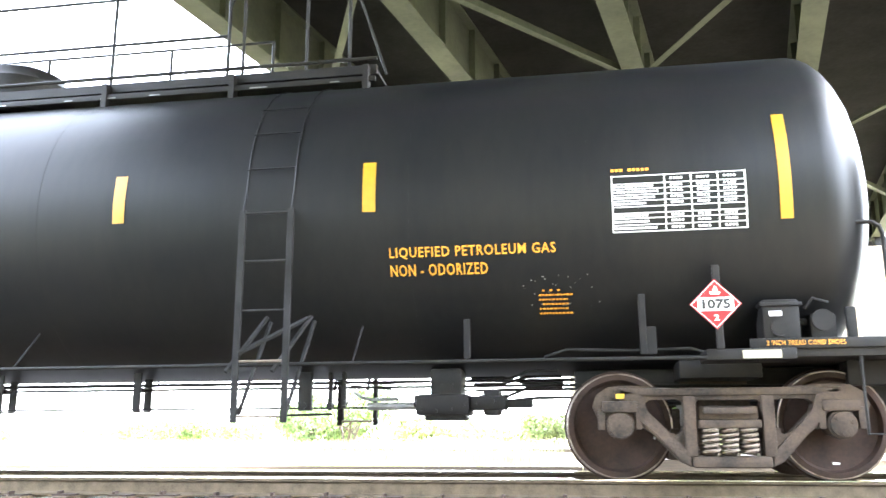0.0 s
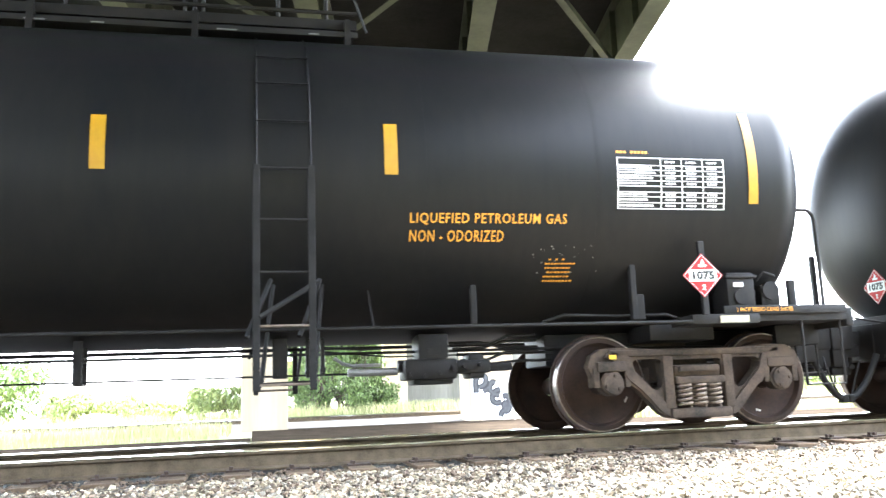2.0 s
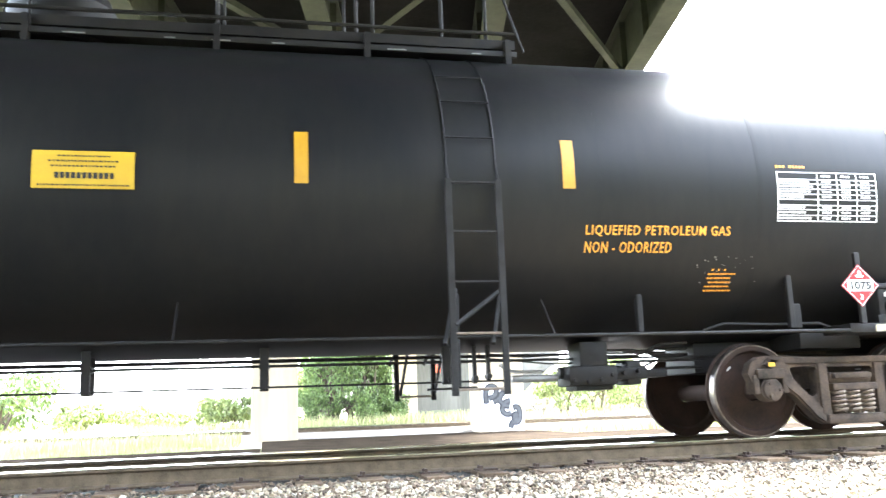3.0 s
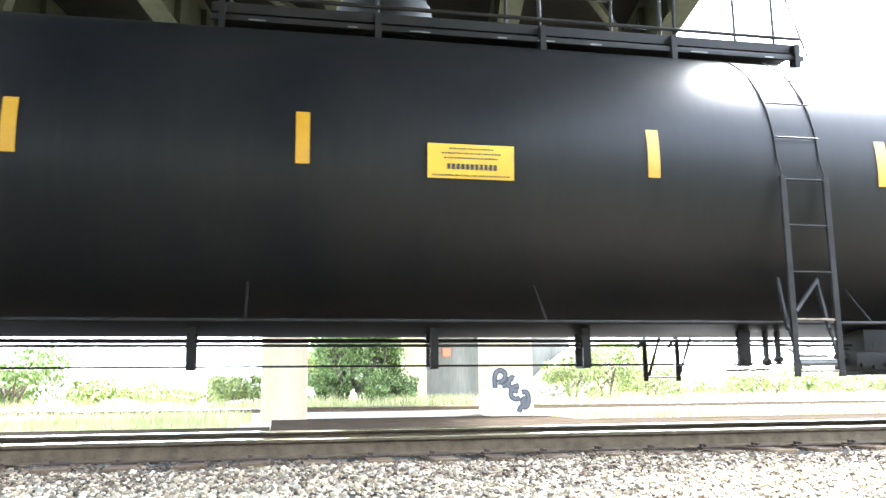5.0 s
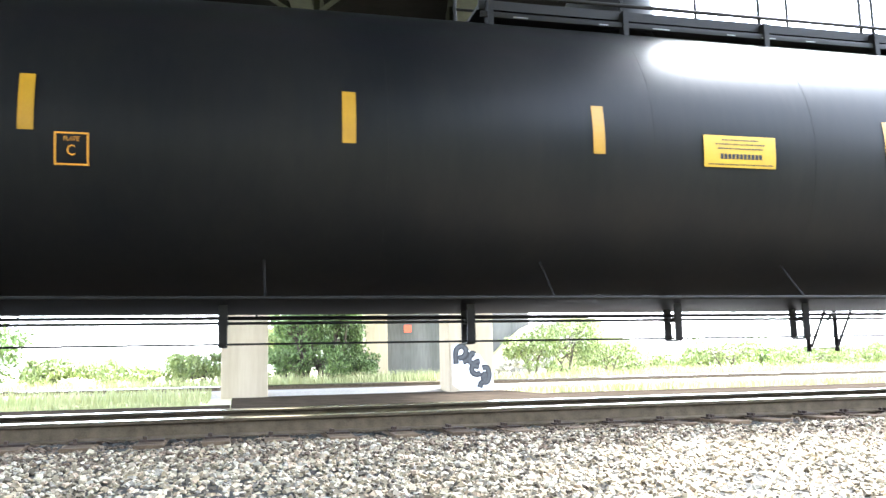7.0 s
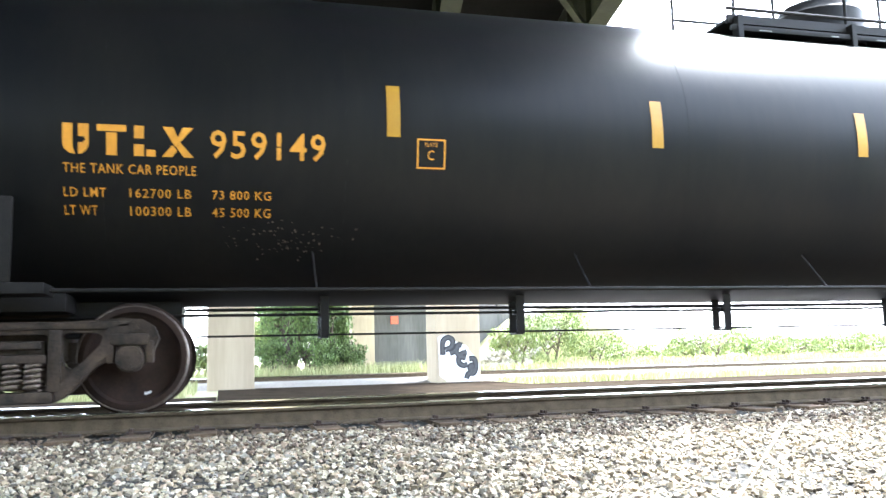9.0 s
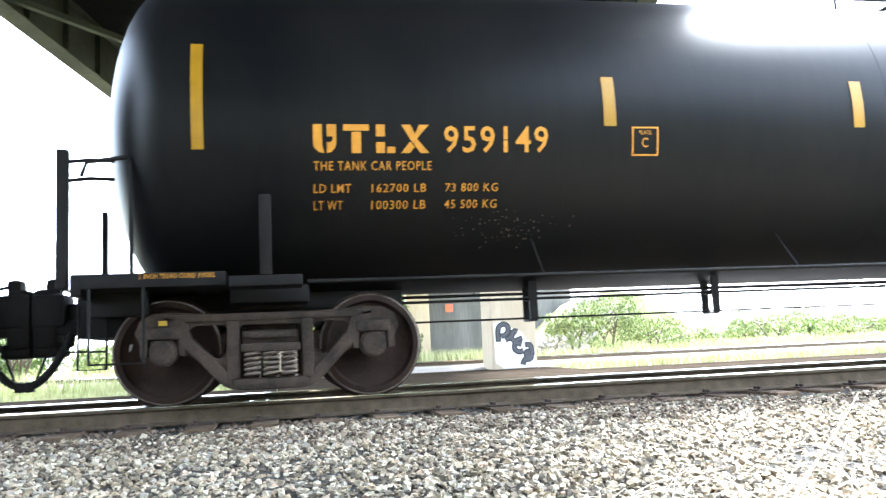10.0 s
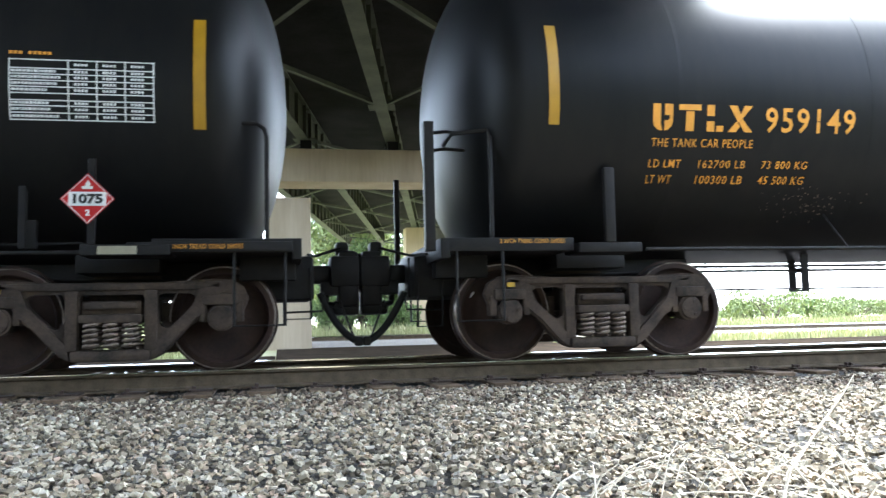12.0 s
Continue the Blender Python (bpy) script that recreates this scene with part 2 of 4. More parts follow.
    for x0, x1, z0, z1 in rects:
        n = max(1, int((z1 - z0) / 0.06))
        for k in range(n + 1):
            z = z0 + (z1 - z0) * k / n
            pts += [(x0, z), (x1, z)]
            if k:
                b = len(pts) - 4
                faces.append((b, b + 1, b + 3, b + 2))
    return decal(pts, faces, lift)


def writing(text, x0, x1, z0, z1, material, parent, lift=0.004, name="lettering", label="", weight=0.004):
    """A line of writing on the tank, each word a part of its own."""
    pts, faces = letters(text, x1 - x0, z1 - z0, weight)
    words, end = [], -9.0
    for f in sorted(faces, key=lambda f: min(pts[i][0] for i in f)):
        if min(pts[i][0] for i in f) > end + 0.34 * (z1 - z0):
            words.append([])
        words[-1].append(f)
        end = max(end, max(pts[i][0] for i in f))
    for word in words:
        used = sorted({i for f in word for i in f})
        at = {i: k for k, i in enumerate(used)}
        part(name, decal([(x0 + pts[i][0], z0 + pts[i][1]) for i in used], [tuple(at[i] for i in f) for f in word], lift), material, parent, label)

# ---- ground, tracks, bridge ----
def ground_z(x, y):
    """Height of the ground under everything."""
    if y < 7.0:
        return -0.235 - 0.30 * min(1.0, max(0.0, (7.0 - y) / 5.5))
    if y < 10.0:
        return -0.235
    return -0.235 - 0.345 * min(1.0, (y - 10.0) / 2.2)


def make_ground():
    bm = bmesh.new()
    xs = [-3000, -400, -120, -60, -30, -15, -8, -4, 0, 4, 8, 15, 30, 60, 120, 400, 3000]
    ys = [-3000, -300, -60, -20, -8, 0, 1.5, 3, 4.5, 6, 7, 7.5, 9, 10, 11, 12.5, 14, 20, 28, 33, 40, 60, 90, 160, 400, 3000]
    grid = [[bm.verts.new((x, y, ground_z(x, y))) for x in xs] for y in ys]
    for i in range(len(ys) - 1):
        for j in range(len(xs) - 1):
            bm.faces.new((grid[i][j], grid[i][j + 1], grid[i + 1][j + 1], grid[i + 1][j]))
    thing("ground", bm, SOIL, "grassy open ground beside the railway", "ground", kind="structure")
    bm = bmesh.new()
    ys = [-6, -2, 0, 1.5, 3, 4.5, 6, 7, 7.5, 9, 10, 11, 12.5, 14, 16]
    xs = [-90, -40, -20, -10, -5, 0, 5, 10, 20, 40, 90]
    grid = [[bm.verts.new((x, y, ground_z(x, y) + 0.03)) for x in xs] for y in ys]
    for i in range(len(ys) - 1):
        for j in range(len(xs) - 1):
            bm.faces.new((grid[i][j], grid[i][j + 1], grid[i + 1][j + 1], grid[i + 1][j]))
    thing("ballast_bed", bm, BALLAST_BED, "near-black bed under the near track, shade between ballast stones put into its colour", "ballast bed", kind="structure")


def rail_profile():
    return [(-0.07, -0.172), (0.07, -0.172), (0.07, -0.160), (0.012, -0.142), (0.009, -0.050), (0.034, -0.036), (0.0355, -0.014), (0.028, -0.012),
            (-0.028, -0.014), (-0.0355, -0.016), (-0.034, -0.036), (-0.009, -0.050), (-0.012, -0.142), (-0.07, -0.160)]


def make_rail(y, top, x0=-150.0, x1=150.0, label="rusty steel rail with a polished running surface"):
    bm = bmesh.new()
    ends = [[bm.verts.new((x, y + a, top + b)) for a, b in rail_profile()] for x in (x0, x1)]
    n = len(ends[0])
    for k in range(n):
        bm.faces.new((ends[0][k], ends[0][(k + 1) % n], ends[1][(k + 1) % n], ends[1][k]))
    bm.faces.new(ends[0]), bm.faces.new(ends[1][::-1])
    rail = thing("rail", bm, RAIL_SIDE, label, "rail", "rails", kind="structure")
    crown = [(-0.0365, -0.0050), (-0.012, -0.0026), (0.012, -0.0010), (0.034, 0.0), (0.036, -0.012), (-0.0372, -0.014)]
    bm = bmesh.new()
    ends = [[bm.verts.new((x, y + a, top + b)) for a, b in crown] for x in (x0, x1)]
    for k in range(6):
        bm.faces.new((ends[0][k], ends[0][(k + 1) % 6], ends[1][(k + 1) % 6], ends[1][k]))
    bm.faces.new(ends[0]), bm.faces.new(ends[1][::-1])
    part("running_surface", bm, RAIL_TOP, rail, "bright polished rail top")


def make_ties(yc, top, x0, x1, step, wide, group):
    bm = boxed(-wide / 2, wide / 2, -1.30, 1.30, -0.17, 0.0, 0.012)
    me = finish(bm, "railway_tie", TIE)
    bm = boxed(-0.10, 0.10, -0.19, 0.19, -0.002, 0.016, 0.004)
    for sx, sy in ((-0.06, -0.10), (0.06, 0.10), (-0.05, -0.155), (0.06, 0.155)):
        box(bm, sx - 0.014, sx + 0.014, sy - 0.02, sy + 0.02, 0.01, 0.045, 0.004)
    plate_mesh = finish(bm, "tie_plate", DARK_RUST)
    x = x0
    while x < x1:
        tie = new("railway_tie", me)
        tie.matrix_world = pose(x + random.uniform(-0.03, 0.03), yc + random.uniform(-0.04, 0.04), top + random.uniform(-0.008, 0.004), 0, 0, random.uniform(-1, 1))
        for y in (-0.753, 0.753):
            pl = new("tie_plate", plate_mesh)
            pl.parent, pl.location = tie, (0, y, 0)
        tagged(tie, "weathered brown timber tie bedded in ballast", "railway tie", group, "structure")
        x += step


def stones(n, place, size, material, name, label, category):
    """Many angular stones in one mesh."""
    cube = np.array([(x, y, z) for x in (-1, 1) for y in (-1, 1) for z in (-1, 1)]) / 1.55
    tri = np.array([(0, 1, 3), (0, 3, 2), (4, 6, 7), (4, 7, 5), (0, 4, 5), (0, 5, 1), (2, 3, 7), (2, 7, 6), (0, 2, 6), (0, 6, 4), (1, 5, 7), (1, 7, 3)])
    rng = np.random.default_rng(7)
    v = cube[None] * rng.uniform(0.55, 1.25, (n, 8, 3))
    v = v * (rng.uniform(size[0], size[1], (n, 1, 1)) * rng.uniform(0.55, 1.4, (n, 1, 3)))
    q = rng.normal(size=(n, 4))
    q /= np.linalg.norm(q, axis=1, keepdims=True)
    w, x, y, z = q.T
    rot = np.stack([1 - 2 * (y * y + z * z), 2 * (x * y - z * w), 2 * (x * z + y * w), 2 * (x * y + z * w), 1 - 2 * (x * x + z * z), 2 * (y * z - x * w),
                    2 * (x * z - y * w), 2 * (y * z + x * w), 1 - 2 * (x * x + y * y)], 1).reshape(n, 3, 3)
    v = np.einsum("nij,nkj->nki", rot, v)
    v[:, :, 2] *= 0.75
    v = v + place(rng, n)[:, None, :]
    f = (tri[None] + 8 * np.arange(n)[:, None, None]).reshape(-1, 3)
    me = bpy.data.meshes.new(name)
    me.vertices.add(8 * n), me.loops.add(3 * len(f)), me.polygons.add(len(f))
    me.vertices.foreach_set("co", v.reshape(-1)), me.loops.foreach_set("vertex_index", f.reshape(-1))
    me.polygons.foreach_set("loop_start", np.arange(0, 3 * len(f), 3))
    me.update(calc_edges=True)
    me.shade_flat()
    me.materials.append(material)
    return tagged(new(name, me), label, category, kind="stuff")


def bed(x0, x1, y0, y1, lift):
    def place(rng, n):
        x, y = rng.uniform(x0, x1, n), rng.uniform(y0, y1, n)
        z = np.array([ground_z(p, q) for p, q in zip(x, y)]) + 0.03 + rng.uniform(lift - 0.042, lift, n)
        z += 0.008 * np.sin(x * 2.1 + y) + 0.006 * np.sin(y * 3.3 - x * 1.3)
        return np.stack([x, y, z], 1)
    return place


# The bridge runs over the camera and the track, slightly askew
LEAN, LOW = 0.19, 7.0
GIRDERS = [-5.2, -2.1, 1.1, 4.2, 7.3]     # at y = 14.8


def gx(k, y):
    return GIRDERS[k] + LEAN * (y - 14.8)


def make_bridge():
    bridge = empty("road_bridge", "steel girder road bridge with olive paint over the track", "bridge", kind="structure")
    turn = math.atan(LEAN)
    for k in range(len(GIRDERS)):
        for y0, y1 in ((-12.0, 30.85), (31.0, 74.0)):
            ym = (y0 + y1) / 2
            m = pose(gx(k, ym), ym, LOW, 0, 0, -math.degrees(turn))
            half = (y1 - y0) / 2 / math.cos(turn)
            bm = bmesh.new()
            box(bm, -0.20, 0.20, -half, half, 0, 0.035, m=m)
            box(bm, -0.012, 0.012, -half, half, 0.035, 1.25, m=m)
            box(bm, -0.17, 0.17, -half, half, 1.25, 1.285, m=m)
            s = -half + 0.6
            while s < half:
                for side in (-1, 1):
                    box(bm, 0.012 * side, 0.13 * side, s, s + 0.014, 0.035, 1.25, m=m)
                s += 1.7
            part("girder", bm, GIRDER, bridge)
    # zigzag bracing between the lower flanges, with gussets at the joints
    for k in range(len(GIRDERS) - 1):
        for j in range(-3, 12):
            y0 = 15.7 + 5.1 * j
            y1 = y0 + 5.1
            if y0 < 30.9 < y1:
                continue
            a, b = (k + 1, k) if (j + k) % 2 else (k, k + 1)
            p, q = Vector((gx(a, y0), y0, LOW + 0.10)), Vector((gx(b, y1), y1, LOW + 0.10))
            d = q - p
            m = Matrix.Translation((p + q) / 2) @ d.to_track_quat("Y", "Z").to_matrix().to_4x4()
            bm = bmesh.new()
            h = d.length / 2
            box(bm, -0.065, 0.065, -h, h, 0.0, 0.012, m=m)
            box(bm, 0.053, 0.065, -h, h, 0.012, 0.12, m=m)
            part("brace", bm, GIRDER, bridge)
    for k in range(1, len(GIRDERS) - 1):
        for j in range(-3, 12):
            y = 15.7 + 5.1 * j
            if (j + k) % 2:
                continue
            bm = boxed(-0.42, 0.42, -0.36, 0.36, 0, 0.014, m=pose(gx(k, y), y, LOW + 0.085, 0, 0, -math.degrees(turn)))
            part("gusset", bm, GIRDER, bridge)
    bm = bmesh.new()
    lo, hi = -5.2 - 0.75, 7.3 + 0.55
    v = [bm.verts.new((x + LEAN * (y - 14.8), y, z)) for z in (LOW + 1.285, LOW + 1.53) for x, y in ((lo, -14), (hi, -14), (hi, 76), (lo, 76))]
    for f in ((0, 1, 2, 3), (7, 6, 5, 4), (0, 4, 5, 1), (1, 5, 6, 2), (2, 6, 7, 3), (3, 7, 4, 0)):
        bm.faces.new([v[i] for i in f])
    part("deck_slab", bm, DECK, bridge, "concrete deck slab, near black from soffit shade put into its colour")
    for x in (lo, hi - 0.25):
        bm = bmesh.new()
        v = [bm.verts.new((x + dx + LEAN * (y - 14.8), y, z)) for z in (LOW + 1.53, LOW + 2.4) for dx, y in ((0, -14), (0.25, -14), (0.25, 76), (0, 76))]
        for f in ((0, 1, 2, 3), (7, 6, 5, 4), (0, 4, 5, 1), (1, 5, 6, 2), (2, 6, 7, 3), (3, 7, 4, 0)):
            bm.faces.new([v[i] for i in f])
        part("parapet", bm, CONCRETE, bridge, "pale concrete parapet")


def make_pier(y, columns, cap, name_label, ground):
    pier = empty("bridge_pier", name_label, "bridge pier", kind="structure")
    for x0, x1 in columns:
        part("column", boxed(x0, x1, y - 0.75, y + 0.75, ground - 0.3, 4.85, 0.04), CONCRETE, pier)
    bm = boxed(cap[0], cap[1], y - 0.85, y + 0.85, 4.66, 6.62, 0.04)
    for v in bm.verts:
        if v.co.z < 4.9 and (v.co.x < cap[0] + 0.1 or v.co.x > cap[1] - 0.1):
            v.co.z += 0.75
    part("cap_beam", bm, CONCRETE, pier, "buff concrete cap beam")
    for k in range(len(GIRDERS)):
        for dy in (-0.35, 0.35):
            part("bearing", boxed(gx(k, y) - 0.2, gx(k, y) + 0.2, y + dy - 0.14, y + dy + 0.14, 6.62, 7.0, 0.01), FRAME_BLACK, pier)
    return pier


# ---- plants ----
def leaf_cloud(bm, centre, radii, n, size, rng):
    """Small leaves round a centre, denser towards the skin."""
    for _ in range(n):
        d = Vector(rng.normal(size=3)).normalized()
        r = rng.uniform(0.35, 1.0) ** 0.6 * (1 + 0.25 * noise.noise(Vector(centre) + d * 1.7))
        p = Vector(centre) + Vector((d.x * radii[0], d.y * radii[1], d.z * radii[2])) * r
        s = size * rng.uniform(0.6, 1.4)
        q = Euler(rng.uniform(0, 6.28, 3)).to_matrix()
        vs = [bm.verts.new(p + q @ Vector(c) * s) for c in ((-1, 0, 0), (0, -0.45, 0.1), (1, 0, 0), (0, 0.45, 0.1))]
        bm.faces.new(vs)


def make_bush(x, y, z, wide, tall, seed, label, material=LEAF, size=0.09, n=2600, category="bush", group="bushes"):
    rng = np.random.default_rng(seed)
    bush = empty("bush" if category == "bush" else "tree", label, category, group)
    bush.location = (x, y, z)
    bm = bmesh.new()
    stems = 3 if category == "bush" else 1
    lobes = []
    for k in range(stems):
        a = rng.uniform(0, 6.28)
        top = Vector((math.cos(a) * wide * 0.2, math.sin(a) * wide * 0.2, tall * 0.6))
        tube(bm, [(math.cos(a) * 0.08, math.sin(a) * 0.08, -0.15), top * 0.5 + Vector((0.05, 0, 0)), top], [0.03 * tall, 0.02 * tall, 0.008 * tall], 7)
        for _ in range(5):
            b = rng.uniform(0, 6.28)
            tip = Vector((math.cos(b) * wide * 0.38, math.sin(b) * wide * 0.38, tall * rng.uniform(0.45, 0.9)))
            root = top * rng.uniform(0.4, 0.95)
            tube(bm, [root, (root + tip) / 2 + Vector((0, 0, 0.06 * tall)), tip], [0.012 * tall, 0.008 * tall, 0.003 * tall], 5)
            lobes.append(tip)
    part("trunk", bm, BARK, bush)
    bm = bmesh.new()
    low = 0.18 if category == "bush" else 0.4
    for _ in range(9):
        a, r = rng.uniform(0, 6.28), wide * 0.42 * rng.uniform(0.2, 1) ** 0.5
        lobes.append(Vector((math.cos(a) * r, math.sin(a) * r, tall * rng.uniform(low, 0.85))))
    for c in lobes:
        s = rng.uniform(0.14, 0.26)
        leaf_cloud(bm, c, (wide * s, wide * s, tall * s * 0.75), n // len(lobes), size, rng)
    part("crown", bm, material, bush)
    return bush


def make_grass(name, n, area, height, material, label, seed, width=0.012, lean=0.35, z=None):
    """Blades of grass in one mesh; area x0, x1, y0, y1."""
    rng = np.random.default_rng(seed)
    x, y = rng.uniform(area[0], area[1], n), rng.uniform(area[2], area[3], n)
    h = rng.uniform(height[0], height[1], n)
    a, l = rng.uniform(0, 6.28, n), rng.uniform(0, lean, n)
    b = rng.uniform(0, 6.28, n)
    base = np.stack([x, y, np.array([ground_z(p, q) for p, q in zip(x, y)]) - 0.02], 1)
    if z is not None:
        base[:, 2] = z
    side = np.stack([np.cos(a), np.sin(a), np.zeros(n)], 1) * width
    bend = np.stack([np.cos(b), np.sin(b), np.zeros(n)], 1) * (l * h)[:, None]
    up = np.zeros((n, 3))
    up[:, 2] = h
    v = np.stack([base - side, base + side, base + side * 0.7 + bend * 0.3 + up * 0.55, base - side * 0.7 + bend * 0.3 + up * 0.55, base + bend + up], 1).reshape(-1, 3)
    o = 5 * np.arange(n)[:, None]
    faces = [tuple(q) for q in (o + np.array([0, 1, 2, 3])).tolist()] + [tuple(q) for q in (o + np.array([3, 2, 4])).tolist()]
    me = bpy.data.meshes.new(name)
    me.from_pydata(v.tolist(), [], faces)
    me.materials.append(material)
    return tagged(new(name, me), label, "grass", kind="stuff")


make_ground()
for yy in (YC - 0.753, YC + 0.753):
    make_rail(yy, 0.0)
for yy in (35.0, 36.5):
    make_rail(yy, -0.24)
make_bridge()
make_pier(31.0, ((-0.48, 1.12), (7.66, 9.38)), (-2.0, 14.0), "buff concrete pier with two square columns", -0.55)

# ---- tank cars ----
def make_wheelset(car, x):
    ws = new("wheelset")
    ws.parent, ws.empty_display_size = car, 0.2
    ws.location = (x, 0, WHEEL)
    for side in (-1, 1):
        f = -0.81
        prof = [(f + 0.055, 0.10), (f + 0.075, 0.16), (f + 0.085, 0.30), (f + 0.05, 0.375), (f + 0.012, 0.392), (f, 0.398), (f, 0.445), (f + 0.008, WHEEL),
                (f + 0.095, WHEEL + 0.004), (f + 0.108, WHEEL + 0.024), (f + 0.128, WHEEL + 0.026), (f + 0.139, WHEEL), (f + 0.139, 0.398), (f + 0.11, 0.375), (f + 0.12, 0.16), (f + 0.17, 0.10)]
        bm = lathe(bmesh.new(), [(-side * s, r) for s, r in prof], "y", 56, True)
        wheel = part("wheel", bm, WHEEL_RUST, ws, "brown rust-filmed steel wheel", True)
        part("tread", lathe(bmesh.new(), [(-side * (f + 0.010), WHEEL + 0.001), (-side * (f + 0.094), WHEEL + 0.005), (-side * (f + 0.094), WHEEL - 0.01), (-side * (f + 0.010), WHEEL - 0.01)], "y", 56, True), TREAD, ws, "bright worn tread", True)
        rim = lathe(bmesh.new(), [(-side * (f - 0.0015), 0.444), (-side * (f - 0.0015), 0.4505), (-side * (f + 0.006), 0.4585), (-side * (f + 0.006), 0.444)], "y", 56, True)
        part("rim_edge", rim, TREAD, ws, "bright worn rim edge", True)
        cap = lathe(bmesh.new(), [(side * 0.96, 0.118), (side * 1.09, 0.118), (side * 1.095, 0.104), (side * 1.125, 0.100), (side * 1.135, 0.045)], "y", 28)
        part("bearing_cap", cap, STEEL_DUST, ws, "dusty bearing end cap", True)
        for k in range(3):
            t = 2.1 * k + 0.4
            c, d = 0.07 * math.cos(t), 0.07 * math.sin(t)
            part("cap_bolt", tube(bmesh.new(), [(c, side * 1.118, d), (c, side * 1.145, d)], 0.019, 6), STEEL_DUST, ws)
        part("chalk_mark", boxed(0.02, 0.08, min(side * 0.74, side * 0.737), max(side * 0.74, side * 0.737), -0.335, -0.31), CHALK, ws, "white chalk mark")
    part("axle", lathe(bmesh.new(), [(-0.97, 0.07), (-0.70, 0.09), (0.70, 0.09), (0.97, 0.07)], "y", 20), WHEEL_RUST, ws, "", True)
    return ws


SIDE_OUT = [(-1.07, 0.50), (-1.12, 0.62), (-1.08, 0.72), (-0.98, 0.78), (-0.82, 0.79), (-0.40, 0.765), (0.40, 0.765), (0.82, 0.79), (0.98, 0.78), (1.08, 0.72), (1.12, 0.62), (1.07, 0.50),
            (1.035, 0.50), (1.02, 0.585), (0.76, 0.585), (0.735, 0.46), (0.63, 0.39), (0.46, 0.205), (0.40, 0.150), (0.33, 0.117), (0.22, 0.105), (-0.22, 0.105), (-0.33, 0.117), (-0.40, 0.150), (-0.46, 0.205), (-0.63, 0.39), (-0.735, 0.46), (-0.76, 0.585),
            (-1.02, 0.585), (-1.035, 0.50)]
SIDE_HOLES = [[(s * 0.685, 0.60), (s * 0.67, 0.645), (s * 0.63, 0.67), (s * 0.42, 0.675), (s * 0.375, 0.66), (s * 0.36, 0.62), (s * 0.37, 0.46), (s * 0.39, 0.405), (s * 0.43, 0.38), (s * 0.48, 0.395)] for s in (-1, 1)] + \
             [[(-0.26, 0.64), (-0.235, 0.665), (0.235, 0.665), (0.26, 0.64), (0.26, 0.20), (-0.26, 0.20)]]


def helix(bm, x, y, z0, z1, r, wire, turns):
    pts = []
    n = turns * 12
    for k in range(n + 1):
        t = 2 * math.pi * turns * k / n
        pts.append((x + r * math.cos(t), y + r * math.sin(t), z0 + (z1 - z0) * k / n))
    return tube(bm, pts, wire, 6)


def make_truck(car, x):
    for side in (-1, 1):
        bm = plate(bmesh.new(), SIDE_OUT, SIDE_HOLES, -0.055, 0.055)
        # ribs: thicker chords stand proud of the web
        for sx in (-1, 1):
            rib = [(sx * 0.90, 0.765), (sx * 0.70, 0.70), (sx * 0.655, 0.56), (sx * 0.44, 0.34), (sx * 0.37, 0.27), (sx * 0.33, 0.19), (sx * 0.33, 0.128), (sx * 0.41, 0.175), (sx * 0.60, 0.385), (sx * 0.74, 0.50), (sx * 0.78, 0.62), (sx * 0.96, 0.70)]
            plate(bm, rib if sx > 0 else rib[::-1], [], -0.085, 0.085)
        box(bm, -0.32, 0.32, -0.11, 0.11, 0.108, 0.205, 0.035)
        box(bm, -0.90, 0.90, -0.085, 0.085, 0.70, 0.765, 0.02)
        for sx in (-1, 1):
            box(bm, sx * 0.315 - 0.05, sx * 0.315 + 0.05, -0.09, 0.09, 0.20, 0.70, 0.015)
            box(bm, sx * 0.889 - 0.15, sx * 0.889 + 0.15, -0.10, 0.10, 0.565, 0.66, 0.02)
            box(bm, sx * 1.045 - 0.03, sx * 1.045 + 0.03, -0.08, 0.08, 0.42, 0.60, 0.012)
            box(bm, sx * 0.735 - 0.03, sx * 0.735 + 0.03, -0.08, 0.08, 0.42, 0.60, 0.012)
        bmesh.ops.translate(bm, vec=(x, side * 1.02, 0), verts=bm.verts)
        part("truck_side_frame", bm, STEEL_DUST, car, "dusty brown cast-steel truck side frame", True)
        for k in (-1, 0, 1):
            bm = bmesh.new()
            for dy in (-0.07, 0.07):
                helix(bm, x + k * 0.155, side * 1.02 + dy, 0.215, 0.425, 0.058, 0.015, 5)
            part("coil_spring", bm, SPRING, car, "coil spring")
        bm = boxed(x - 0.25, x + 0.25, side * 1.02 - 0.13, side * 1.02 + 0.13, 0.43, 0.50, 0.02)
        box(bm, x - 0.24, x + 0.24, side * 1.02 - 0.06, side * 1.02 + 0.06, 0.50, 0.61, 0.02)
        box(bm, x - 0.21, x + 0.21, side * 1.02 - 0.12, side * 1.02 + 0.12, 0.545, 0.60, 0.015)
        part("bolster_end", bm, STEEL_DUST, car, "", True)
        bm = boxed(x - 0.95, x - 0.83, side * 1.122, side * 1.122 + side * 0.006, 0.675, 0.725) if side > 0 else boxed(x - 0.92, x - 0.85, -1.128, -1.122, 0.68, 0.72)
        part("reflector_tab", bm, SIGN_YELLOW, car, "small pale yellow tab")
    bm = boxed(x - 0.22, x + 0.22, -0.9, 0.9, 0.46, 0.72, 0.03)
    for sx in (-1, 1):
        box(bm, x + sx * 0.42 - 0.04, x + sx * 0.42 + 0.04, -0.85, 0.85, 0.33, 0.43, 0.01)
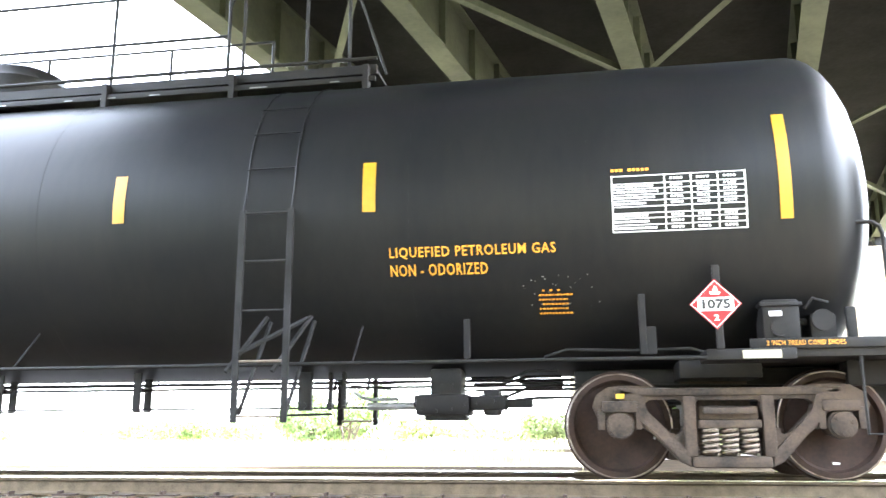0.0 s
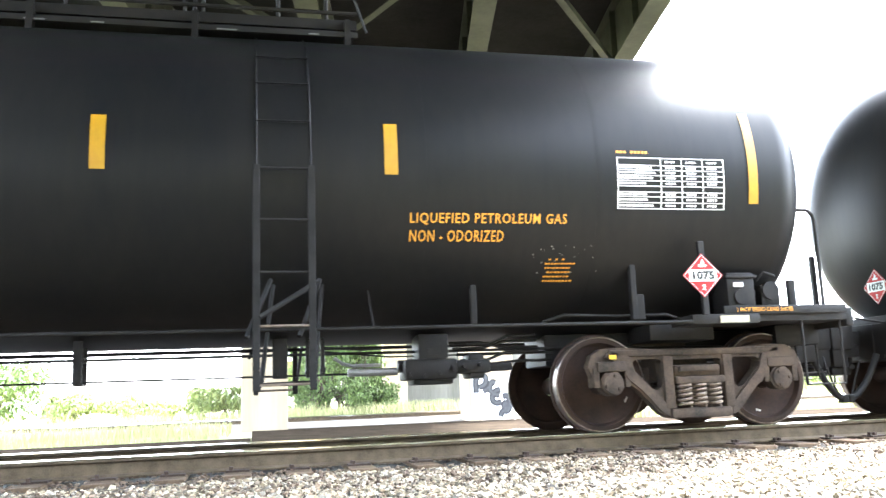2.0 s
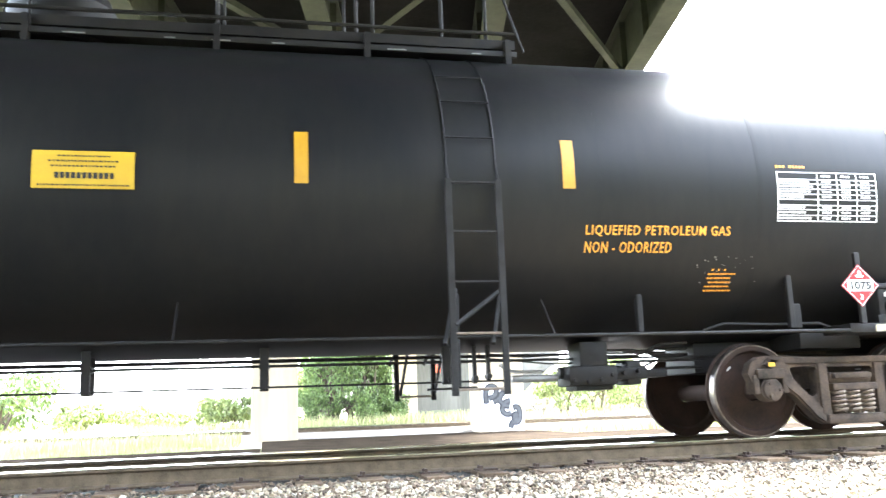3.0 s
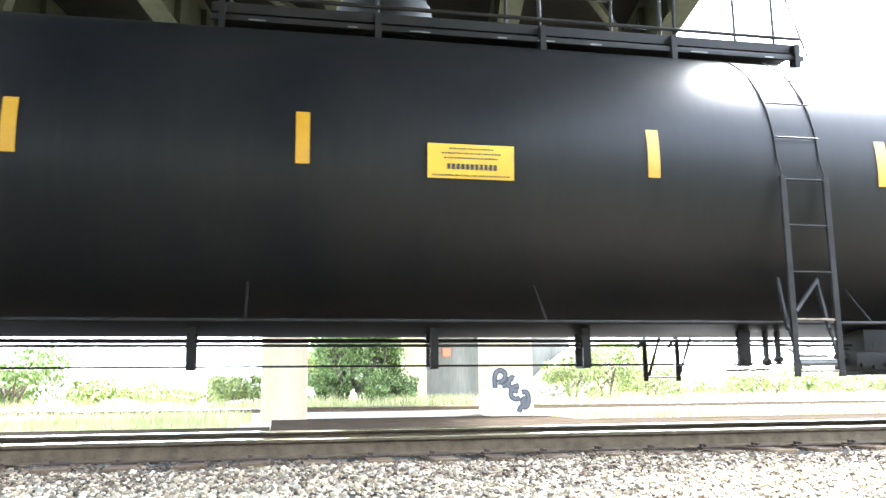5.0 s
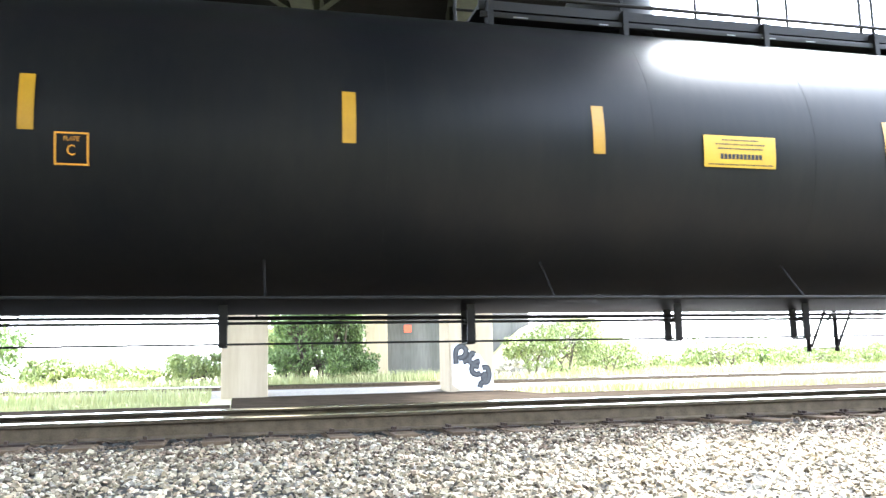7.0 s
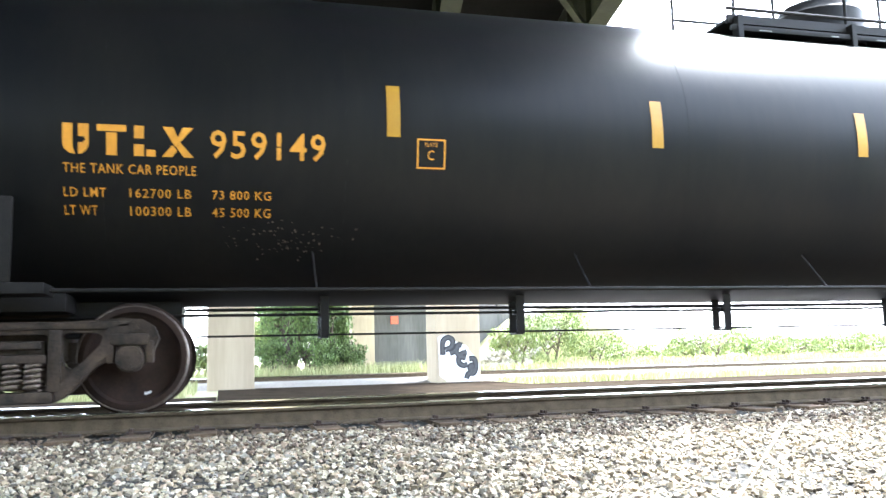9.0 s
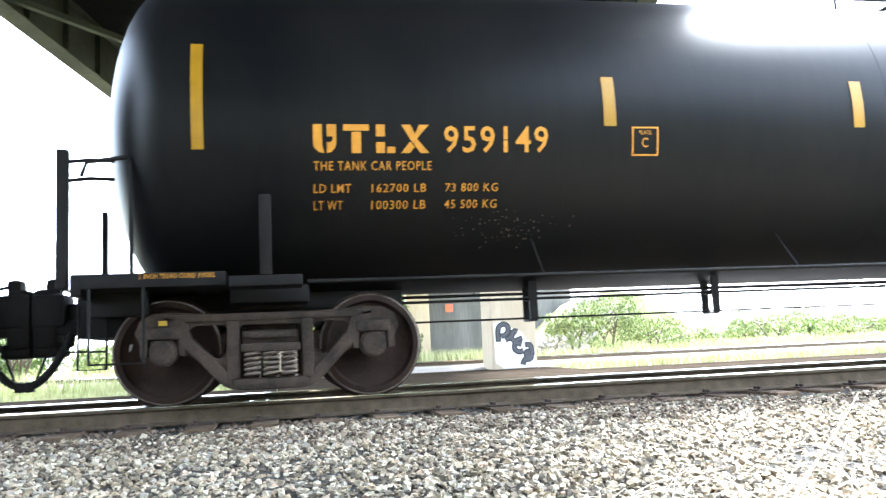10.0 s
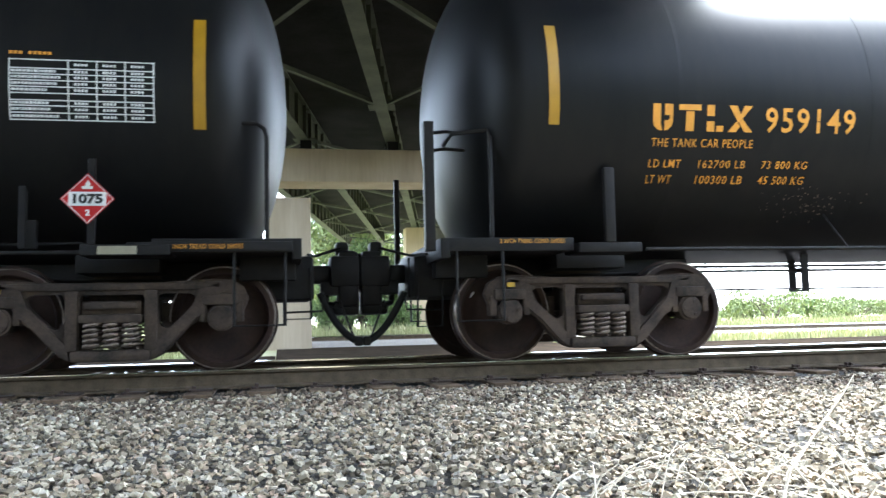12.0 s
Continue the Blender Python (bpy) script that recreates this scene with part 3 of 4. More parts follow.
        for sy in (-1, 1):
            box(bm, x + sx * 0.40 - 0.035, x + sx * 0.40 + 0.035, sy * 0.75 - 0.05, sy * 0.75 + 0.05, 0.30, 0.60, 0.012)
    box(bm, x - 0.3, x + 0.3, -0.35, 0.35, 0.72, 0.95, 0.02)
    part("truck_bolster", bm, STEEL_DUST, car, "", True)
    make_wheelset(car, x - AXLE), make_wheelset(car, x + AXLE)


def stencil(name, shapes, x0, z0, sx, sz, material, parent, label=""):
    """A mark of plain blocks: each an outline in a unit square."""
    pts, faces = [], []
    for loop in shapes:
        faces.append(tuple(range(len(pts), len(pts) + len(loop))))
        pts += [(x0 + u * sx, z0 + v * sz) for u, v in loop]
    return part(name, decal(pts, faces), material, parent, label)


def placard(parent, m):
    """A red hazard diamond with a white band, a number and a class figure, facing -y before m."""
    h = 0.205
    bm = bmesh.new()
    v = [bm.verts.new((u * h, y, w * h)) for y in (0.0, 0.006) for u, w in ((-1, 0), (0, -1), (1, 0), (0, 1))]
    for f in ((0, 1, 2, 3), (7, 6, 5, 4), (0, 4, 5, 1), (1, 5, 6, 2), (2, 6, 7, 3), (3, 7, 4, 0)):
        bm.faces.new([v[i] for i in f])
    bmesh.ops.transform(bm, matrix=m, verts=bm.verts)
    board = part("placard", bm, RED, parent, "red flammable-gas diamond placard with white band")

    def flat(name, pts, faces, depth, material):
        b = bmesh.new()
        vs = [b.verts.new(m @ Vector((u, -depth, w))) for u, w in pts]
        for f in faces:
            b.faces.new([vs[i] for i in f])
        part(name, b, material, board)
    flat("band", [(-0.142, -0.056), (0.142, -0.056), (0.142, 0.056), (-0.142, 0.056)], [(0, 1, 2, 3)], 0.003, WHITE)
    p, f = letters("1075", 0.225, 0.082, 0.05, 0.98)
    flat("number", [(u - 0.1075, w - 0.041) for u, w in p], f, 0.006, INK)
    p, f = letters("2", 0.036, 0.050, 0.03)
    flat("class_number", [(u - 0.017, w - 0.135) for u, w in p], f, 0.004, WHITE)
    flat("flame", [(-0.04, 0.078), (0.04, 0.078), (0.042, 0.10), (0.018, 0.098), (0.02, 0.125), (0.0, 0.152), (-0.014, 0.12), (-0.02, 0.098), (-0.042, 0.104)],
         [tuple(range(9))], 0.004, WHITE)
    # border line
    rim = []
    for s in (0.195, 0.188):
        rim += [(-s, 0), (0, -s), (s, 0), (0, s)]
    flat("border", rim, [(i, (i + 1) % 4, 4 + (i + 1) % 4, 4 + i) for i in range(4)], 0.0025, WHITE)


def data_table(car):
    """The white ruled inspection table, its writing too small to read."""
    x0, x1, z0, z1 = 7.379, 8.475, 2.045, 2.527
    r, w = [], 0.009
    rows = [z0, z0 + 0.054, z0 + 0.108, z0 + 0.150, z0 + 0.205, z0 + 0.255, z0 + 0.305, z0 + 0.355, z0 + 0.400, z1 - 0.012]
    for z in rows:
        r.append((x0, x1, z, z + w))
    for x in (x0, x0 + 0.435, x0 + 0.65, x0 + 0.865, x1 - 0.012):
        r.append((x, x + 0.010, z0, z1))
    printed(part("table_grid", bars(r), WHITE, car, "white ruled inspection table"))
    rng = random.Random(5)
    r = []
    for i, (a, b) in enumerate(zip(rows, rows[1:])):
        mid = (a + b + w) / 2
        if b - a < 0.03:
            continue
        if i not in (3,):
            x = x0 + 0.02
            stop = x0 + rng.uniform(0.25, 0.41)
            while x < stop and i < 8:
                l = rng.uniform(0.012, 0.028)
                r.append((x, x + l, mid - 0.009, mid + 0.011))
                x += l + 0.007
            for c in (0.455, 0.67, 0.885):
                x = x0 + c + 0.03
                for _ in range(4):
                    r.append((x, x + 0.018, mid - 0.009, mid + 0.011))
                    x += 0.027
    printed(part("table_print", bars(r), WHITE, car))
    for ks in ((0, 1, 2), (4, 5, 6, 7, 8)):
        part("table_heading", bars([(x0 + 0.036 * k, x0 + 0.036 * k + 0.026, z1 + 0.035, z1 + 0.060) for k in ks]), LETTER, car)


def printed(ob):
    """Print too fine to be picked apart."""
    return tagged(ob, kind="stuff")


def grab(bm, pts, r=0.014):
    return tube(bm, pts, r, 7)


def make_car():
    car = empty("tank_car", "black pressure tank car for liquefied petroleum gas, rolling", "tank car", "tank cars of the train")
    # tank with domed ends
    prof = []
    for k in range(13):
        t = math.pi / 2 * k / 12
        prof.append((-9.08 - 0.65 * math.cos(t), R * math.sin(t) if k else 0.02))
    prof += [(x, R) for x in (-6, -3, 0, 3, 6)]
    prof += [(-s, r) for s, r in reversed(prof[:13])]
    bm = lathe(bmesh.new(), prof, "x", 96)
    bmesh.ops.translate(bm, vec=(0, 0, ZC), verts=bm.verts)
    part("tank", bm, TANK_BLACK, car, "glossy black cylindrical tank with domed ends", True)
    for x in (-7.6, -5.6, -2.3, 0.25, 2.0, 5.6, 7.2):
        bm = lathe(bmesh.new(), [(x - 0.02, R + 0.001), (x - 0.02, R + 0.0018), (x + 0.02, R + 0.0018), (x + 0.02, R + 0.001)], "x", 96, True)
        bmesh.ops.translate(bm, vec=(0, 0, ZC), verts=bm.verts)
        part("jacket_seam", bm, TANK_BLACK, car, "", True)
    # reflective strips
    for x in (5.207, 2.803, -0.398, -2.717, -5.27):
        part("reflector_strip", bars([(x, x + 0.118, 2.314, 2.775)], 0.007), YELLOW, car, "yellow reflective strip")
    for x in (-8.871, 8.732):
        part("reflector_strip", bars([(x, x + 0.098, 2.105, 3.025)], 0.007), YELLOW, car, "long yellow reflective strip")
    # writing
    writing("LIQUEFIED PETROLEUM GAS", 5.435, 6.892, 1.893, 1.995, LETTER, car, label="yellow stencilled words", weight=0.012)
    writing("NON - ODORIZED", 5.435, 6.30, 1.754, 1.851, LETTER, car, label="yellow stencilled words", weight=0.012)
    data_table(car)
    rng = random.Random(3)
    r = []
    for i in range(6):
        z, x = 1.60 - 0.036 * i, 6.73 + (0.03 if i % 3 == 0 else 0)
        stop = 7.02 - rng.uniform(0, 0.05) if i else 6.95
        while x < stop:
            l = rng.uniform(0.010, 0.030) if i else 0.02
            r.append((x, x + l, z, z + 0.014))
            x += l + (0.008 if i else 0.045)
    printed(part("small_stencil", bars(r), LETTER, car, "small worn yellow stencil"))
    r = [(x, x + s, z, z + s) for x, z, s in ((rng.uniform(6.55, 7.25), rng.uniform(1.48, 1.72), rng.uniform(0.005, 0.012)) for _ in range(26))]
    printed(part("paint_specks", bars(r), GALV, car, "scuffed paint"))
    r = [(x, x + s, z, z + s) for x, z, s in ((rng.gauss(-6.15, 0.26), rng.gauss(1.45, 0.075), rng.uniform(0.006, 0.016)) for _ in range(75))]
    printed(part("paint_specks", bars(r), SPRING, car, "scuffed paint"))
    # owner's mark as plain stencil blocks
    stencil("owner_mark", [[(0, 1), (0.075, 1), (0.075, 0.26), (0.095, 0.0), (0.05, 0.03), (0.01, 0.18), (0, 0.34)], [(0.115, 1), (0.195, 1), (0.195, 0.34), (0.18, 0.16), (0.15, 0.04), (0.115, 0.0)]],
            -7.878, 2.076, 1.0, 0.239, LETTER, car, "yellow stencil mark of plain blocks")
    stencil("owner_mark", [[(0.255, 1), (0.475, 1), (0.475, 0.78), (0.255, 0.78)], [(0.325, 0.74), (0.405, 0.74), (0.405, 0), (0.325, 0)]], -7.878, 2.076, 1.0, 0.239, LETTER, car)
    stencil("owner_mark", [[(0.535, 1), (0.61, 1), (0.61, 0), (0.535, 0)], [(0.63, 0.22), (0.70, 0.22), (0.70, 0), (0.63, 0)]], -7.878, 2.076, 1.0, 0.239, LETTER, car)
    stencil("owner_mark", [[(0.755, 1), (0.835, 1), (0.885, 0.56), (0.84, 0.42)], [(0.91, 1), (0.995, 1), (0.86, 0.36), (0.84, 0.36)],
                           [(0.83, 0.40), (0.75, 0), (0.83, 0), (0.87, 0.22)], [(0.89, 0.50), (1.0, 0), (0.92, 0), (0.86, 0.34)]], -7.878, 2.076, 1.0, 0.239, LETTER, car)
    writing("959149", -6.75, -5.80, 2.077, 2.308, LETTER, car, name="car_figure", label="yellow car figures", weight=0.012)
    writing("THE TANK CAR PEOPLE", -7.878, -6.86, 1.935, 2.010, LETTER, car, label="yellow stencilled words")
    for words, a, b in (("LD LMT", -7.878, -7.56), ("162700 LB", -7.38, -6.90), ("73 800 KG", -6.73, -6.25)):
        writing(words, a, b, 1.757, 1.826, LETTER, car)
    for words, a, b in (("LT WT", -7.878, -7.63), ("100300 LB", -7.38, -6.90), ("45 500 KG", -6.73, -6.25)):
        writing(words, a, b, 1.620, 1.692, LETTER, car)
    x, z, s, w = -5.0, 2.05, 0.258, 0.014
    part("plate_box", bars([(x, x + s, z, z + w), (x, x + s, z + s - w, z + s), (x, x + w, z, z + s), (x + s - w, x + s, z, z + s)]), LETTER, car, "yellow square outline")
    writing("C", x + 0.095, x + 0.155, z + 0.075, z + 0.16, LETTER, car)
    writing("PLATE", x + 0.07, x + 0.185, z + 0.19, z + 0.225, LETTER, car)
    # emergency notice
    sign = part("notice_panel", bars([(0.737, 1.518, 2.235, 2.543)], 0.012), SIGN_YELLOW, car, "yellow emergency notice panel")
    rows = [(0.93, 1.33, 2.500), (0.86, 1.40, 2.458), (0.88, 1.37, 2.416), (0.78, 1.47, 2.262)]
    r = []
    for a, b, zz in rows:
        xx = a
        while xx < b:
            l = rng.uniform(0.012, 0.03)
            r.append((xx, xx + l, zz - 0.007, zz + 0.007))
            xx += l + 0.008
    for k in range(11):
        r.append((0.91 + 0.042 * k, 0.91 + 0.042 * k + 0.031, 2.315, 2.365))
    printed(part("notice_bars", bars(r, 0.016), INK, sign))
    # handrail along each side on struts from the tank
    for side in (-1, 1):
        bm = tube(bmesh.new(), [(-7.95, side * 1.40, 0.995), (8.30, side * 1.40, 0.995)], 0.019, 10)
        part("side_handrail", bm, FRAME_BLACK, car, "black tubular handrail along the tank", True)
        for x in (-5.87, -3.35, -0.78, 1.83, 5.10):
            bm = tube(bmesh.new(), [(x, side * 1.40, 0.995), (x, side * 1.20, 1.20), (x, side * 1.045, 1.365)], 0.010, 6)
            part("rail_strut", bm, FRAME_BLACK, car)
    # saddle posts and jacking pads
    for s in (-1, 1):
        for side in (-1, 1):
            x = s * TRUCK - (0.02 if s < 0 else -0.05)
            if s < 0 or side > 0:
                bm = boxed(x - 0.05, x + 0.05, side * 1.40 - 0.03, side * 1.40 + 0.03, 1.06, 1.74, 0.012)
                part("saddle_post", bm, FRAME_BLACK, car, "black saddle post", True)
            wide = 0.30 if s < 0 else 0.24
            bm = boxed(x - wide, x + (wide if s < 0 else 0.46), min(side * 1.42, side * 1.0), max(side * 1.42, side * 1.0), 0.97, 1.06, 0.012)
            part("bolster_pad", bm, FRAME_BLACK, car, "dusty black bolster end pad", True)
        bm = boxed(s * TRUCK - 0.35, s * TRUCK + 0.35, -0.85, 0.85, 0.86, 1.02, 0.02)
        part("body_bolster", bm, FRAME_BLACK, car, "", True)
    for x, top in ((7.60, 1.56), (6.07, 1.40)):
        bm = boxed(x - 0.03, x + 0.03, on_tank(top) + 0.0, on_tank(top) + 0.06, 1.04, top, 0.01)
        if x > 7:
            box(bm, x + 0.02, x + 0.11, on_tank(top) + 0.02, on_tank(top) + 0.07, 1.04, 1.28, 0.01)
        part("hose_bracket", bm, FRAME_BLACK, car)
    bm = grab(bmesh.new(), [(6.75, -1.02, 1.05), (6.95, -1.06, 1.11), (7.5, -1.08, 1.09), (8.0, -1.06, 1.10), (8.2, -1.02, 1.04)], 0.016)
    part("conduit", bm, FRAME_BLACK, car)
    # a ladder on each side, running over the tank
    for side in (-1, 1):
        for x in (4.12, 4.57):
            part("ladder_rail", boxed(x - 0.03, x + 0.03, side * 1.61 - 0.015, side * 1.61 + 0.015, 0.49, 2.36, 0.006), LADDER, car, "dull grey ladder rail")
            pts = [(x, side * 1.61, 2.36)]
            for k in range(9):
                t = radians(2 + 9.5 * k)
                pts.append((x, side * (R + 0.010) * math.cos(t), ZC + (R + 0.010) * math.sin(t)))
            part("upper_ladder_rail", tube(bmesh.new(), pts, 0.008, 6), TANK_BLACK, car)
        for z in (0.54, 1.01, 1.45, 1.89, 2.33):
            part("rung", tube(bmesh.new(), [(4.12, side * 1.61, z), (4.57, side * 1.61, z)], 0.012, 7), SPRING if z < 1.2 else LADDER, car, "worn ladder rung")
        for z in (2.76, 3.14, 3.46):
            y = side * math.sqrt((R + 0.04) ** 2 - (z - ZC) ** 2)
            part("upper_rung", tube(bmesh.new(), [(4.12, y, z), (4.57, y, z)], 0.008, 7), TANK_BLACK, car)
        for x in (4.24, 4.66):
            part("ladder_brace", tube(bmesh.new(), [(x, side * 1.22, 1.44), (x - 0.20, side * 1.63, 0.92)], 0.022, 5), LADDER, car)
            part("ladder_brace", tube(bmesh.new(), [(x + 0.02, side * 1.18, 1.40), (x - 0.08, side * 1.60, 0.56)], 0.020, 5), LADDER, car)
        part("ladder_brace", tube(bmesh.new(), [(4.14, side * 1.62, 1.08), (4.64, side * 1.26, 1.42)], 0.022, 5), LADDER, car)
    # walkway on top with railings and the valve housing
    part("walkway", boxed(-1.2, 5.1, -0.62, 0.62, 4.06, 4.09), FRAME_BLACK, car, "black steel top walkway")
    for side in (-1, 1):
        part("walkway_edge", boxed(-1.2, 5.1, min(side * 0.625, side * 0.67), max(side * 0.625, side * 0.67), 4.03, 4.13), FRAME_BLACK, car)
    for side in (-1, 1):
        part("toe_rail", boxed(-1.2, 5.1, min(side * 0.69, side * 0.73), max(side * 0.69, side * 0.73), 3.925, 3.985, 0.006), FRAME_BLACK, car, "black lower walkway rail", True)
        part("toe_rail", tube(bmesh.new(), [(-1.2, side * 0.66, 4.205), (5.1, side * 0.66, 4.205)], 0.022, 8), FRAME_BLACK, car, "", True)
    # Glints along the lower walkway rail, put in as short pale bars
    for x, wide in ((-0.85, 0.16), (0.10, 0.10), (0.72, 0.20), (1.62, 0.10), (2.05, 0.18), (2.62, 0.12), (3.75, 0.19), (4.62, 0.10)):
        part("grating_edge", boxed(x, x + wide, -0.737, -0.733, 3.932, 3.944), GALV, car, "short pale bar painted as a glint on the walkway rail")
    for x in (-1.1, 0.4, 2.1, 3.55, 5.0):
        for y in (-0.70, 0.70):
            part("walkway_bracket", boxed(x - 0.03, x + 0.03, y - 0.06, y + 0.06, 3.80, 4.10), FRAME_BLACK, car)
    for side in (-1, 1):
        for x in (-1.1, 0.4, 2.1, 3.45):
            part("railing_post", tube(bmesh.new(), [(x, side * 0.64, 4.06), (x, side * 0.64, 5.15)], 0.02, 7), FRAME_BLACK, car)
        for z in (4.6, 5.15):
            part("handrail", tube(bmesh.new(), [(-1.1, side * 0.64, z), (3.45, side * 0.64, z)], 0.018, 7), FRAME_BLACK, car)
    for a, b in ((3.45, 3.62), (4.33, 4.80)):
        pts = [(a, -0.64, 4.06), (a, -0.64, 4.95), (a + 0.06, -0.64, 5.08), (b - 0.06, -0.64, 5.12), (b, -0.64, 5.06), (b, -0.64, 4.06)]
        part("grab_hoop", tube(bmesh.new(), pts, 0.019, 8), LADDER, car, "worn steel grab hoop")
    part("stay", tube(bmesh.new(), [(4.84, -0.64, 5.12), (5.20, -0.64, 4.02)], 0.014, 7), LADDER, car, "bare steel stay")
    bm = lathe(bmesh.new(), [(4.0, 0.52), (4.45, 0.52), (4.50, 0.48), (4.58, 0.46), (4.66, 0.30)], "z", 36)
    bmesh.ops.translate(bm, vec=(0.55, 0, 0), verts=bm.verts)
    part("valve_housing", bm, FRAME_BLACK, car, "round black valve housing", True)
    # running gear under the tank: pipes, rods, hangers, brake parts
    part("train_pipe", tube(bmesh.new(), [(-9.7, -0.35, 0.80), (-7.0, -0.35, 0.84), (7.0, -0.35, 0.84), (9.7, -0.35, 0.80)], 0.014, 7), FRAME_BLACK, car, "black air pipe")
    part("brake_rod", tube(bmesh.new(), [(-6.9, -0.30, 0.645), (5.4, -0.30, 0.645)], 0.010, 6), FRAME_BLACK, car, "thin brake rod")
    part("conduit", tube(bmesh.new(), [(-6.9, -0.28, 0.90), (-2.0, -0.28, 0.875), (4.6, -0.28, 0.885), (5.4, -0.30, 0.80), (6.6, -0.34, 0.80)], 0.008, 6), FRAME_BLACK, car)
    for x in (-5.69, -3.70, -1.30, 0.99, 2.56):
        for y in (-0.43, -0.20):
            part("pipe_hanger", boxed(x - 0.042, x + 0.042, y - 0.012, y + 0.012, 0.625, 1.04, 0.004), FRAME_BLACK, car)
        part("hanger_foot", boxed(x - 0.042, x + 0.042, -0.418, -0.212, 0.612, 0.630, 0.004), FRAME_BLACK, car)
        part("pipe_clamp", boxed(x - 0.05, x + 0.05, -0.40, -0.30, 0.815, 0.865, 0.008), FRAME_BLACK, car, "", True)
    # levers, guides and straps by the ladder
    for x, z0, half in ((4.34, 0.62, 0.07), (4.60, 0.62, 0.02), (4.74, 0.64, 0.02)):
        bm = boxed(x - half, x + half, -0.40, -0.33, z0, 1.0, 0.012)
        tube(bm, [(x, -0.42, z0 + 0.05), (x, -0.31, z0 + 0.05)], 0.03, 8)
        part("brake_lever", bm, FRAME_BLACK, car, "", True)
    part("lever_guide", tube(bmesh.new(), [(4.12, -0.36, 0.575), (4.62, -0.36, 0.585)], 0.012, 6), FRAME_BLACK, car)
    # a hose-like pipe loop beside the valve
    part("brake_pipe", tube(bmesh.new(), [(4.85, -0.40, 0.80), (4.93, -0.40, 0.74), (5.02, -0.40, 0.72), (5.30, -0.40, 0.72)], 0.018, 6), GALV, car, "bare steel brake pipe")
    part("brake_pipe", tube(bmesh.new(), [(4.75, -0.40, 0.90), (5.1, -0.42, 0.87), (5.36, -0.42, 0.88)], 0.012, 6), FRAME_BLACK, car)
    part("slack_adjuster", tube(bmesh.new(), [(4.98, -0.36, 0.655), (5.46, -0.36, 0.655)], 0.038, 10), GALV, car, "dull grey slack adjuster")
    # control valve: a neck on the bracket, the body and its two portions
    bm = boxed(5.64, 5.94, -0.56, -0.20, 0.68, 1.0, 0.025)
    box(bm, 5.50, 6.02, -0.60, -0.20, 0.56, 0.76, 0.04)
    box(bm, 5.58, 5.98, -0.56, -0.24, 0.515, 0.60, 0.03)
    box(bm, 5.98, 6.36, -0.56, -0.22, 0.61, 0.74, 0.03)
    box(bm, 6.14, 6.30, -0.54, -0.24, 0.56, 0.80, 0.03)
    box(bm, 6.36, 6.60, -0.50, -0.26, 0.63, 0.71, 0.02)
    for x, z in ((5.56, 0.62), (5.70, 0.60), (5.84, 0.62), (5.96, 0.66), (6.08, 0.675), (6.24, 0.69)):
        tube(bm, [(x, -0.63, z), (x, -0.57, z)], 0.022, 6)
    tube(bm, [(5.46, -0.4, 0.70), (5.52, -0.4, 0.70)], 0.06, 10)
    part("control_valve", bm, FRAME_BLACK, car, "black cast brake control valve", True)
    part("valve_tag", boxed(5.74, 5.86, -0.566, -0.562, 0.80, 0.86), LADDER, car)
    for k, (za, zb, dx) in enumerate(((0.92, 0.86, 0.9), (0.86, 0.92, 0.85), (0.80, 0.80, 1.0), (0.74, 0.82, 0.8), (0.70, 0.72, 0.9), (0.90, 0.97, 0.7))):
        x = 6.0 + 0.03 * k
        pts = [(x, -0.30 - 0.03 * k, za), (x + dx * 0.35, -0.32 - 0.03 * k, za), (x + dx * 0.6, -0.36 - 0.02 * k, zb), (x + dx, -0.38 - 0.02 * k, zb)]
        part("brake_pipe", tube(bmesh.new(), pts, 0.015, 6), FRAME_BLACK, car)
    # centre sills, end platforms, couplers, hoses
    for s in (-1, 1):
        bm = boxed(min(s * 7.0, s * 9.92), max(s * 7.0, s * 9.92), -0.33, 0.33, 0.66, 0.98, 0.02)
        part("draft_sill", bm, FRAME_BLACK, car, "black draft sill", True)
        bm = boxed(min(s * 8.62, s * 9.78), max(s * 8.62, s * 9.78), -1.36, 1.36, 0.99, 1.11, 0.012)
        box(bm, s * 9.80 - 0.04, s * 9.80 + 0.04, -1.36, 1.36, 0.93, 1.11, 0.01)
        part("end_platform", bm, FRAME_BLACK, car, "black end platform", True)
        pts, faces = letters("2 INCH TREAD COND SHOES", 0.60, 0.04)
        b = bmesh.new()
        off, front, base = (-9.31, -1.364, 1.058) if s < 0 else (8.56, -1.394, 1.082)
        vs = [b.verts.new((off + u, front, base + v)) for u, v in pts]
        for f in faces:
            b.faces.new([vs[i] for i in f])
        part("sill_lettering", b, LETTER, car, "small yellow sill lettering")
        bm = boxed(min(s * 9.92, s * 10.18), max(s * 9.92, s * 10.18), -0.10, 0.10, 0.78, 0.96, 0.03)
        box(bm, min(s * 10.14, s * 10.44), max(s * 10.14, s * 10.44), -0.22, 0.20, 0.74, 1.05, 0.05)
        box(bm, min(s * 10.24, s * 10.52), max(s * 10.24, s * 10.52), s * 0.02 - 0.07, s * 0.02 + 0.07, 0.70, 1.08, 0.03)
        tube(bm, [(s * 10.1, -0.05, 0.70), (s * 10.12, -0.05, 0.58), (s * 10.2, -0.2, 0.55)], 0.03, 6)
        part("coupler", bm, FRAME_BLACK, car, "black knuckle coupler", True)
        bm = boxed(min(s * 9.36, s * 9.96), max(s * 9.36, s * 9.96), -0.58, 0.58, 0.61, 1.02, 0.03)
